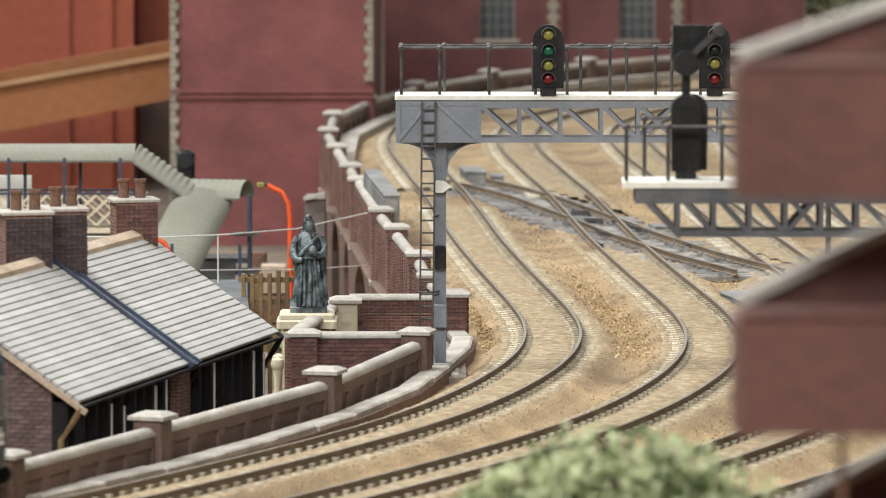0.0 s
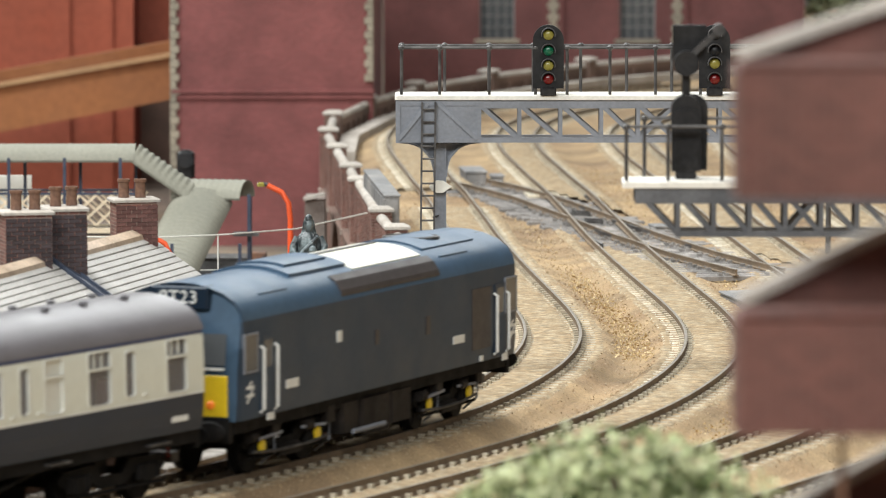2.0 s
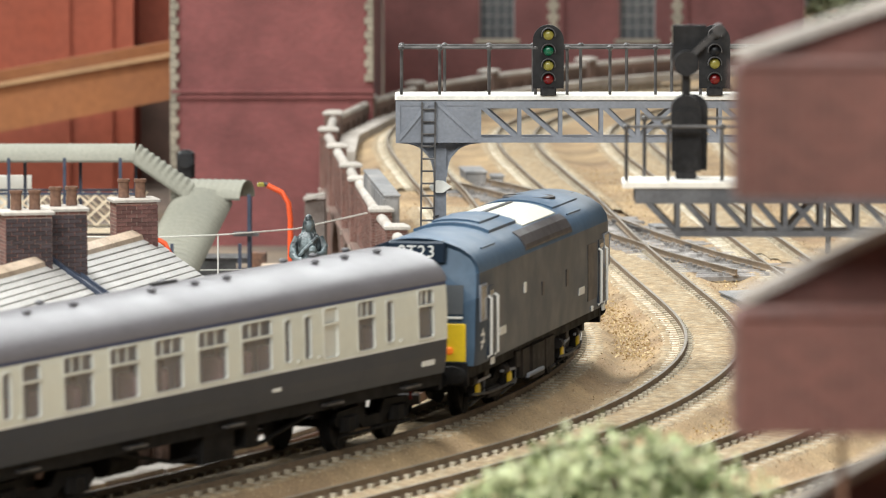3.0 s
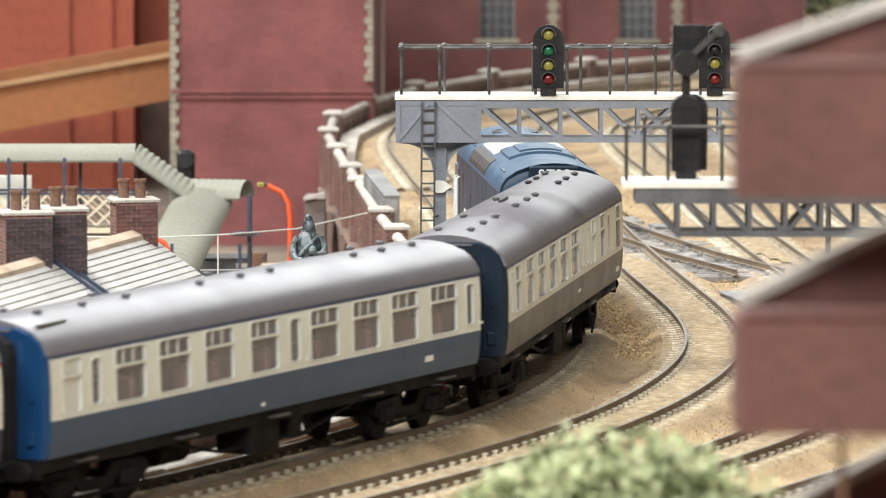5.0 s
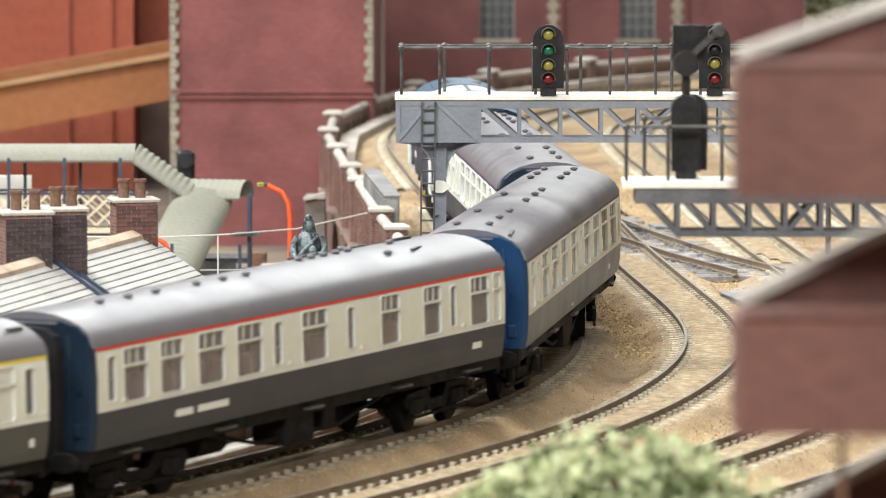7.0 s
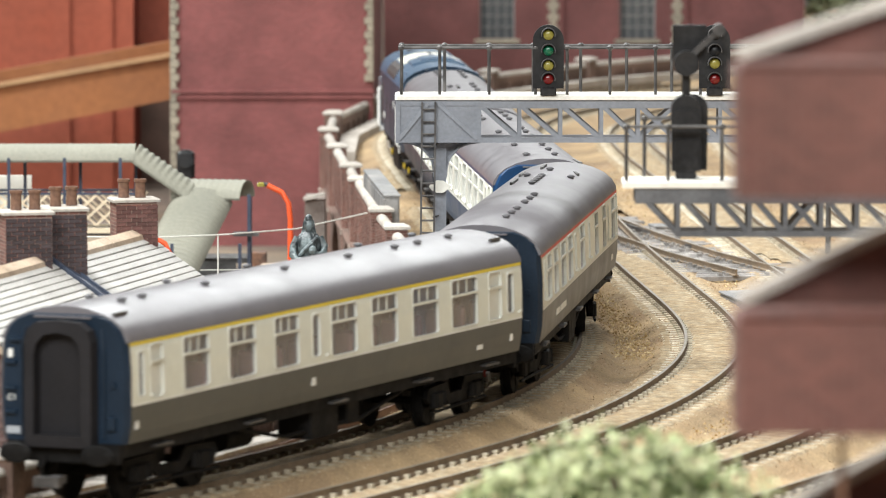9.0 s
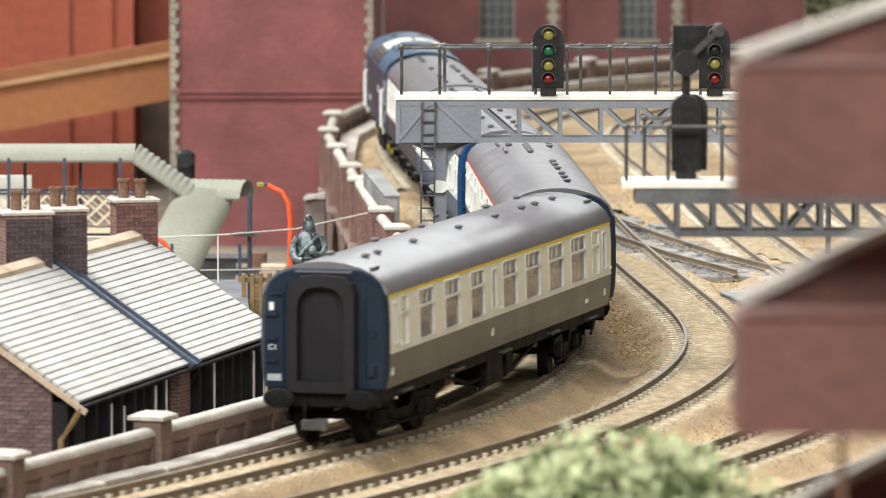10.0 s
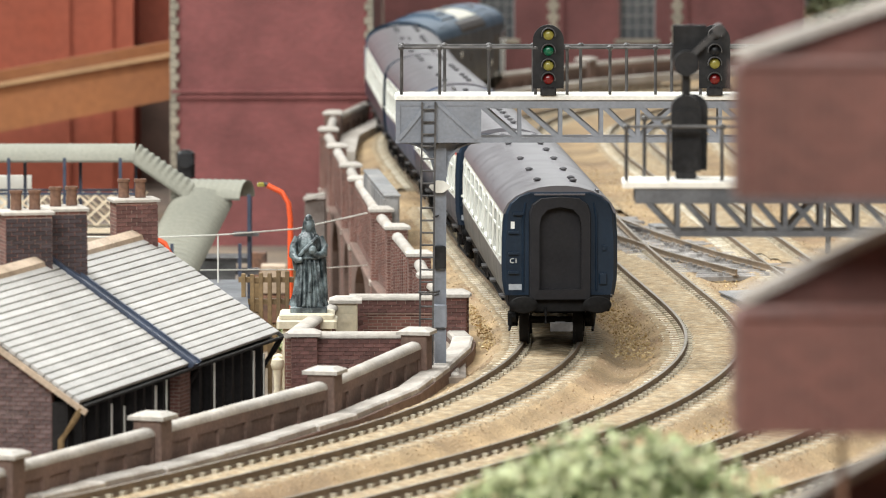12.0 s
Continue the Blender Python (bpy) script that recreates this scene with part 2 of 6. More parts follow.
def part(name, shape, mats, parent=None, label="", at=None, smooth=False):
    ob = new(name, shape if isinstance(shape, bpy.types.Mesh) else shape.mesh(name, mats, smooth))
    ob.parent = parent
    if at:
        ob.matrix_basis = at
    if label:
        ob["label"] = label
    return ob


def thing(name, label, category, at=None, group="", kind=""):
    ob = new(name)
    ob.empty_display_size = 0.01
    if at:
        ob.matrix_basis = at
    return tagged(ob, label, category, group, kind)


# ---- the line of the running track ----
STEP = 10.0
KNOTS = [1.559, 0.342, 0.394, 1.532, 1.094, 0.916, 1.337, 1.186, 0.474, -0.02, -0.07, -0.103, -0.225, -0.2, 0.206, 0.539, 0.353, -0.215, -0.515, -0.336, -0.296, -0.66, -1.0, -1.22, -1.36, -1.5, -1.634, -1.557, -1.48]
_s = np.arange(0, 1961, STEP)
_k = np.interp(_s, np.arange(29) * 70.0, KNOTS) / 1000
_h = 1.07627 + np.concatenate([[0], np.cumsum((_k[1:] + _k[:-1]) / 2 * STEP)])
_hm = (_h[1:] + _h[:-1]) / 2
_x = -96.51 + np.concatenate([[0], np.cumsum(np.cos(_hm) * STEP)])
_y = 1646.08 + np.concatenate([[0], np.cumsum(np.sin(_hm) * STEP)])
# the line is straighter through the points
_d = np.interp(_s, [0, 500, 700, 813, 911, 989, 1039, 1092, 1182, 1219, 1274, 1330, 1393, 1527, 1700, 1900], [0, 0, -1.2, -2, -3.3, -4.8, -5.2, -3.8, -0.5, 1.1, 2.8, 2, 0.5, -1.8, -1, 0])
_d = np.convolve(np.pad(_d, 4, mode="edge"), np.ones(9) / 9, mode="valid")
_x, _y = _x + np.sin(_h) * _d, _y - np.cos(_h) * _d
_h = _h - np.gradient(_d, STEP)


def line(s, off=0.0):
    """The place and heading at s along the running track, off to its right."""
    if s < 0:
        x, y, h = _x[0] + s * math.cos(_h[0]), _y[0] + s * math.sin(_h[0]), _h[0]
    elif s > 1960:
        x, y, h = _x[-1] + (s - 1960) * math.cos(_h[-1]), _y[-1] + (s - 1960) * math.sin(_h[-1]), _h[-1]
    else:
        x, y, h = np.interp(s, _s, _x), np.interp(s, _s, _y), np.interp(s, _s, _h)
    return x + math.sin(h) * off, y - math.cos(h) * off, float(h)


def fall(s):
    """The line falls gently at its far end."""
    t = min(max((s - 900) / 500, 0), 1)
    return -4.0 * t * t * (3 - 2 * t)


# ---- hall, baseboard, ground ----
hall = thing("hall_room", "", "", kind="structure")
part("hall_floor", Shape().box(-4000, 4000, -3000, 9000, -1050, -1000), hall_floor, hall)
part("wall_back", Shape().box(-4000, 4000, 9000, 9100, -1000, 2600), hall_wall, hall)
part("wall_front", Shape().box(-4000, 4000, -3100, -3000, -1000, 2600), hall_wall, hall)
part("wall_left", Shape().box(-4100, -4000, -3000, 9000, -1000, 2600), hall_wall, hall)
part("wall_right", Shape().box(4000, 4100, -3000, 9000, -1000, 2600), hall_wall, hall)
tagged(part("ceiling", Shape().box(-4000, 4000, -3000, 9000, 2600, 2700), hall_wall), kind="structure")
table = thing("layout_baseboard", "plywood baseboard table carrying the model railway", "table", kind="structure")
part("board", Shape().box(-1500, 900, 300, 5800, -90, -70), board, table)
for bx in (-1400, 800):
    for by in (400, 3200, 5700):
        part("leg", Shape().box(bx - 30, bx + 30, by - 30, by + 30, -1000, -90), board, table)
tagged(part("street_ground", Shape().box(-1490, 300, 310, 5790, -70, -65), street_mat), kind="structure")

WALL = [(-829, 337), (-152, 1590), (-112, 1671), (-78, 1761), (-34, 1880), (-8, 1997), (8, 2060), (4, 2124), (-4, 2190), (-8.2, 2275), (-16.7, 2390), (-23.2, 2475), (-33.5, 2654), (-38.2, 2744), (-45.8, 2874), (-51.6, 2984), (-51.3, 3102), (-36.8, 3225), (-14, 3344), (24, 3450), (77, 3560), (150, 3660), (260, 3765), (420, 3880)]
wy, wx = [b for a, b in WALL], [a for a, b in WALL]
OFFSETS = (0.0, 51.0, 104.0, 156.0)


def ground_sheet():
    ys = np.concatenate([np.arange(340, 1100, 20.0), np.arange(1100, 4300, 5.0)])
    cols = 190
    s_grid = np.arange(-1500, 2500, 10.0)
    pts = np.array([line(s)[:2] for s in s_grid])
    v, f, zz = [], [], []
    us = np.linspace(0, 1, cols)
    for y in ys:
        x0 = np.interp(y, wy, wx) if y < 3880 else 420
        xs = x0 + (700 - x0) * us ** 1.35
        for x in xs:
            v.append((x, y, 0.0))
    V = np.array(v)
    d = np.full(len(V), 1e9)
    S = np.zeros(len(V))
    H = np.array([line(s)[2] for s in s_grid])
    for i in range(len(s_grid)):
        rel = V[:, :2] - pts[i]
        al = rel[:, 0] * math.cos(H[i]) + rel[:, 1] * math.sin(H[i])
        side = rel[:, 0] * math.sin(H[i]) - rel[:, 1] * math.cos(H[i])
        q = np.abs(al) * 3 + np.abs(side) * 0.001
        hit = q < d
        d[hit] = q[hit]
        S[hit] = side[hit]
    gap = np.min(np.abs(S[:, None] - np.array(OFFSETS)[None, :]), axis=1)
    t = np.clip((gap - 16.5) / 6, 0, 1)
    z = -2.68 - 3.6 * t * t * (3 - 2 * t) * np.clip((2500 - V[:, 1]) / 300, 0.3, 1)
    t2 = np.clip((V[:, 1] - 2400) / 500, 0, 1)
    z -= 4.0 * t2 * t2 * (3 - 2 * t2)
    sh = Shape()
    n = len(ys)
    vv = [(a, b, c + 0.16 * noise.noise((a / 4, b / 4, 0)) + 0.08 * noise.noise((a / 25, b / 60, 5)) * tt) for (a, b, _), c, tt in zip(v, z, t)]
    idx = np.arange(n * cols).reshape(n, cols)
    quads = np.stack([idx[:-1, :-1], idx[:-1, 1:], idx[1:, 1:], idx[1:, :-1]], -1).reshape(-1, 4)
    sh.v, sh.f, sh.m = vv, [tuple(int(k) for k in q) for q in quads], [0] * len(quads)
    return sh


tagged(part("ground", ground_sheet(), ballast, smooth=True), "tan ballasted trackbed sheet with brown stains", "ground", kind="structure")


# ---- tracks ----
def zdrop(y):
    """The fall of the ground towards the far bend."""
    t = min(max((y - 2400) / 500, 0), 1)
    return -3.5 * t * t * (3 - 2 * t)


RAIL = [(-0.5, -2.4), (-0.9, -2.4), (-0.9, -2.05), (-0.28, -1.8), (-0.28, -0.7), (-0.45, -0.5), (-0.45, 0.0), (0.45, 0.0), (0.45, -0.5), (0.28, -0.7), (0.28, -1.8), (0.9, -2.05), (0.9, -2.4), (0.5, -2.4)]


def rail_mesh(frames, off):
    sh = Shape()
    fr = [(x - math.sin(h) * off, y + math.cos(h) * off, z, h) for x, y, z, h in frames]
    sh.sweep(RAIL, fr)
    n = len(RAIL)
    for i in range(len(frames) - 1):
        sh.m[i * n + 6] = 1
    return sh


def sleeper_shape(width):
    sh = Shape()
    sh.chamfered(-1.75, 1.75, -width / 2, width / 2, -4.2, -2.5, 0.25)
    for s in (-8.8, 8.8):
        for e in (-1, 1):
            sh.box(-0.9, 0.9, s + e * 1.25 - 0.75, s + e * 1.25 + 0.75, -2.5, -1.55)
    return sh


SLEEPER = sleeper_shape(32).mesh("sleeper", sleeper_mat)
INFILL = [(-23, -7.2), (-18.6, -4.4), (-15.6, -2.35), (-14.0, -2.35), (-12.9, -2.85)], [(-6.6, -2.85), (-5.7, -2.3), (-3, -2.05), (0, -2.1), (3, -2.05), (5.7, -2.3), (6.6, -2.85)], [(12.9, -2.85), (14.0, -2.35), (15.6, -2.35), (18.6, -4.4), (23, -7.2)]


def infill(frames, seed, skip=None):
    """Ballast packed between and beside the rails, with a ragged edge on the sleepers."""
    sh = Shape()
    fx, fy, fz, fh = np.array(frames).T
    d = np.concatenate([[0], np.cumsum(np.hypot(np.diff(fx), np.diff(fy)))])
    for strip in INFILL:
        v, k, n = [], len(strip), 0
        for q in np.arange(0, d[-1], 2.6):
            x, y, z, h = (float(np.interp(q, d, a)) for a in (fx, fy, fz, fh))
            for i, (o, u) in enumerate(strip):
                rag = 1.3 * noise.noise((q / 3.1, o, seed)) + 0.9 * noise.noise((q / 14, o * 0.2, seed + 9))
                o2 = o + rag * (0.8 if abs(o) < 17 else 0.2)
                u2 = u + 0.05 * noise.noise((q / 2.7, o / 2.7, seed + 3)) + 0.05 * noise.noise((q / 22, o / 9, seed))
                v.append((x - math.sin(h) * o2, y + math.cos(h) * o2, z + u2))
            n += 1
        sh.add(v, [(i * k + j, i * k + j + 1, i * k + k + j + 1, i * k + k + j) for i in range(n - 1) for j in range(k - 1) if not (skip and skip(*v[i * k + j][:2]))])
    sh.f = [f[::-1] for f in sh.f]
    return sh


TIMBER = sleeper_shape(40).mesh("timber", timber_grey)


def track(frames, label, spacing=7.6, mesh=SLEEPER, skip=None, z=0.0, bed=True):
    tr = thing("railway_track", label, "track", group="railway tracks", kind="structure")
    for off in (8.8, -8.8):
        part("rail", rail_mesh(frames, off), [rail_side, rail_top], tr)
    if bed:
        part("ballast_fill", infill(frames, len(frames), skip), packed, tr, "packed tan ballast between the sleepers", smooth=True)
    d = np.concatenate([[0], np.cumsum([math.hypot(b[0] - a[0], b[1] - a[1]) for a, b in zip(frames, frames[1:])])])
    fx, fy, fz, fh = np.array(frames).T
    for i, q in enumerate(np.arange(0, d[-1], spacing)):
        x, y, zz, h = (float(np.interp(q, d, a)) for a in (fx, fy, fz, fh))
        if skip and skip(x, y):
            continue
        j = random.uniform(-0.012, 0.012)
        m = place(x, y, zz - 0.02 * (i % 3) + z, math.degrees(h + j))
        if mesh is TIMBER:
            m = m @ place(0, random.uniform(-4, 4), 0) @ Matrix.Diagonal((1, random.uniform(0.9, 1.15), 1, 1))
        part("sleeper", mesh, None, tr, at=m)
    return tr


def frames_of(off, s0, s1, step=12.0):
    out = []
    for s in np.arange(s0, s1 + 1, step):
        x, y, h = line(s, off)
        out.append((x, y, fall(s), h))
    return out


def on_points(x, y):
    t = (2815 - y) / 481
    return 0.1 < t < 0.97 and abs(x - (10 + 102 * t)) < 24


track(frames_of(0, -1506, -150), "straight approach of weathered rails on tan sleepers")
track(frames_of(0, -150, 1950), "single line of weathered rails on tan sleepers beside the parapet", skip=lambda x, y: 2660 < y < 2780)
track(frames_of(51, -60, 1950), "weathered running line with dusty sleepers, crossed by the points", skip=on_points)
track(frames_of(104, -60, 1750), "weathered running line with dusty sleepers beyond the second line", skip=on_points)
track(frames_of(156, 0, 1500), "weathered siding line with dusty sleepers", spacing=8)
cross = []
for q in np.linspace(0, 1, 44):
    y = 2815 - 481 * q
    x = float(np.interp(q, [0, 0.1, 0.222, 0.45, 0.671, 0.85, 1], [10, 24, 37.5, 56, 73, 91, 112]))
    cross.append((x, y, zdrop(y) + 0.12, math.atan2(-481, 114)))
track(cross, "crossover points with bare grey timbers cutting across the lines", spacing=7.4, mesh=TIMBER, bed=False)
# crossing noses and check rails among the points
points = thing("crossing_ironwork", "dark check rails and blades set among the crossing timbers", "track fittings", kind="structure")
for (xa, ya), (xb, yb), w in (((41, 2751), (57, 2645), 1.5), ((52, 2588), (60, 2514), 1.6), ((60, 2514), (72, 2455), 1.5), ((55, 2483), (59, 2450), 1.7), ((66, 2577), (82, 2496), 1.5), ((90, 2452), (99, 2420), 1.5), ((22, 2818), (38, 2760), 1.4)):
    part("check_rail", Shape().bar((xa, ya, zdrop(ya) - 1.2), (xb, yb, zdrop(yb) - 1.2), w * 0.6, 1.5), iron, points)
for xa, ya in ((54.5, 2622), (58.5, 2578)):
    for e in (-3.4, 3.4):
        part("blade", Shape().bar((xa - 3.6, ya + e * 1.6 + 3, zdrop(ya) - 1.2), (xa + 3.6, ya + e * 1.6 - 3, zdrop(ya) - 1.2), 0.8, 1.2), iron, points)
    part("blade_end", Shape().chamfered(xa - 4.4, xa - 3.4, ya - 3, ya + 7, zdrop(ya) - 2.4, zdrop(ya) - 0.5, 0.3), iron, points)
part("tie_block", Shape().chamfered(58.4, 60.6, 2730, 2742, zdrop(2735) - 3, zdrop(2735) - 0.9, 0.3), iron, points)

# ---- rolling stock ----
V0, S4, PITCH, ACC, SHORT = 143.96, 200.9, 274.0, -1.222, 30.8


def run(t, k):
    """How far along the line the middle of vehicle k stands at t; 0 is the last coach, 4 the locomotive."""
    return S4 + V0 * (t - 9.5) + ACC * (t - 9.5) ** 2 / 2 + PITCH * k - (SHORT if k == 4 else 0) + 0.6 * max(0.0, 2.0 - t) ** 2 + 0.64 * max(0.0, 10.0 - t) + 5.0 * math.exp(-((t - 11.2) / 0.5) ** 2)


def vehicle_rows(k, pivot):
    rows = []
    for i in range(49):
        t = i * 0.25
        s = run(t, k)
        ax, ay, _ = line(s - pivot)
        bx, by, _ = line(s + pivot)
        za, zb = fall(s - pivot), fall(s + pivot)
        m = place((ax + bx) / 2, (ay + by) / 2, (za + zb) / 2, math.degrees(math.atan2(by - ay, bx - ax)), 0, -math.degrees(math.atan2(zb - za, 2 * pivot)))
        rows.append((t, m))
    return rows


coach_cream = material("cream_coach_paint", (0.69, 0.705, 0.63), 0.35, vary=0.04, scale=30, fine=300, tint=(0.63, 0.63, 0.53), mix=0.3, mixscale=20)
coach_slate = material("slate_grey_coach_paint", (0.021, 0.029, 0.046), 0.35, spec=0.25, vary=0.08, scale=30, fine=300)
coach_blue = material("mid_blue_coach_paint", (0.034, 0.067, 0.122), 0.35, spec=0.25, vary=0.08, scale=30, fine=300)
coach_olive = material("neutral_grey_coach_paint", (0.066, 0.069, 0.065), 0.35, spec=0.25, vary=0.08, scale=30, fine=300)
roof_paint = material("dull_grey_roof_paint", (0.15, 0.141, 0.154), 0.36, spec=0.45, vary=0.05, scale=20, fine=400, tint=(0.12, 0.112, 0.118), mix=0.5, mixscale=15)
vent_grey = material("dusty_grey_vent", (0.085, 0.08, 0.086), 0.5, vary=0.2, scale=200)
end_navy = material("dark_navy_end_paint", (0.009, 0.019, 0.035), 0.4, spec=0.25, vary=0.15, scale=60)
# brighter than the navy ends: the light on this end is put into its colour
end_blue = material("lit_blue_end_paint", (0.007, 0.042, 0.118), 0.35, spec=0.3, vary=0.1, scale=60)
gang_black = material("black_gangway_rubber", (0.013, 0.012, 0.014), 0.7, vary=0.2, scale=90, spec=0.25)
under_black = material("sooty_black_underframe", (0.008, 0.0075, 0.0075), 0.65, vary=0.35, scale=150, tint=(0.014, 0.0125, 0.0115), mix=0.5, mixscale=90, spec=0.1)
alu = material("pale_window_frame", (0.64, 0.645, 0.59), 0.4, vary=0.05)
frosted = material("frosted_glass", (0.6, 0.6, 0.55), 0.35, vary=0.05)
partition_grey = material("mauve_grey_partition", (0.4, 0.375, 0.4), 0.7, vary=0.12, scale=60)
seat_brown = material("brown_seat", (0.12, 0.06, 0.055), 0.8, vary=0.2, scale=90)
inside_tan = material("coach_inside", (0.5, 0.47, 0.5), 0.8, vary=0.1)
stripe_red = material("red_stripe", (0.6, 0.05, 0.03), 0.4, vary=0.04)
stripe_yellow = material("yellow_stripe", (0.72, 0.55, 0.05), 0.4, vary=0.04)
stripe_navy = material("navy_stripe", (0.05, 0.06, 0.12), 0.4, vary=0.04)
white_mark = material("white_lettering_bar", (0.75, 0.75, 0.72), 0.5, vary=0.05)
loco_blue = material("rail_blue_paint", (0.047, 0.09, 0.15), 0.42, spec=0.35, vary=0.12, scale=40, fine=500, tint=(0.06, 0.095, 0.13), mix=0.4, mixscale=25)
# the roof's blue at half strength: shade on the body sides put into the colour
loco_side = material("shaded_blue_side_paint", (0.024, 0.043, 0.072), 0.4, spec=0.25, vary=0.1, scale=40, fine=500, tint=(0.03, 0.043, 0.06), mix=0.4, mixscale=25)
tank_brown = material("oily_brown_tank", (0.014, 0.012, 0.011), 0.6, spec=0.15, vary=0.35, scale=150, tint=(0.032, 0.025, 0.021), mix=0.6, mixscale=70)
grille_brown = material("oily_brown_grille", (0.045, 0.037, 0.037), 0.5, vary=0.2, scale=120)
panel_white = material("translucent_white_panel", (0.66, 0.64, 0.55), 0.4, vary=0.06, scale=50)
warn_yellow = material("warning_yellow", (0.75, 0.52, 0.02), 0.4, vary=0.06, scale=60)
lamp_orange = material("orange_tail_lamp", (0.8, 0.2, 0.02), 0.3, vary=0.02, emit=0.25)
glass = bpy.data.materials.new("window_glass")
glass.use_nodes = True
_nt = glass.node_tree
_gb = _nt.nodes["Principled BSDF"]
_gb.inputs["Base Color"].default_value = (0.82, 0.8, 0.84, 1)
_gb.inputs["Roughness"].default_value = 0.06
_gb.inputs["Transmission Weight"].default_value = 0.86
_gb.inputs["IOR"].default_value = 1.3
dark_glass = material("dark_cab_glass", (0.08, 0.085, 0.09), 0.12, vary=0.05)

PROFILE = [(16.5, 17.0), (19, 17.5), (22, 17.85), (26, 18.0), (34, 18.0), (39.6, 17.7), (42, 17.3)]


def half(z):
    return float(np.interp(z, [p[0] for p in PROFILE], [p[1] for p in PROFILE]))


def side_shape(sd, us, zs, holes, depth=0.7):
    """A coach side on a grid of lengths and heights, with openings that go in."""
    sh = Shape()
    nz = len(zs)
    sh.v = [(u, sd * half(z), z) for u in us for z in zs]
    for i, (u0, u1) in enumerate(zip(us, us[1:])):
        for k, (z0, z1) in enumerate(zip(zs, zs[1:])):
            hole = any(a - 0.01 <= u0 and u1 <= b + 0.01 and c - 0.01 <= z0 and z1 <= d + 0.01 for a, b, c, d in holes)
            q = (i * nz + k, i * nz + nz + k, i * nz + nz + k + 1, i * nz + k + 1)
            if not hole:
                sh.f.append(q if sd < 0 else q[::-1])
                sh.m.append(0)
    for a, b, c, d in holes:
        o = [(a, c), (b, c), (b, d), (a, d)]
        rim = [us.index(u) * nz + zs.index(z) for u, z in o]
        n = len(sh.v)
        sh.v += [(u, sd * (half(z) - depth), z) for u, z in o]
        sh.f += [(rim[i], rim[(i + 1) % 4], n + (i + 1) % 4, n + i) for i in range(4)]
        sh.m += [0] * 4
    return sh


def window_frame(sd, a, b, c, d, w=0.55):
    """A raised rim with cut corners round an opening."""
    sh = Shape()
    k = min(0.7, (b - a) * 0.13)

    def ring(e, out):
        cc = k + (0.3 if e > 0 else 0)
        pts = [(a - e + cc, c - e), (b + e - cc, c - e), (b + e, c - e + cc), (b + e, d + e - cc), (b + e - cc, d + e), (a - e + cc, d + e), (a - e, d + e - cc), (a - e, c - e + cc)]
        return [(u, sd * (half(z) + out), z) for u, z in pts]
    v = ring(0.35, 0.02) + ring(0.2, 0.22) + ring(-w * 0.6, 0.18) + ring(-w * 0.6, -0.6)
    f = [(r * 8 + i, r * 8 + (i + 1) % 8, r * 8 + 8 + (i + 1) % 8, r * 8 + 8 + i) for r in range(3) for i in range(8)]
    return sh.add(v, f if sd < 0 else [q[::-1] for q in f])


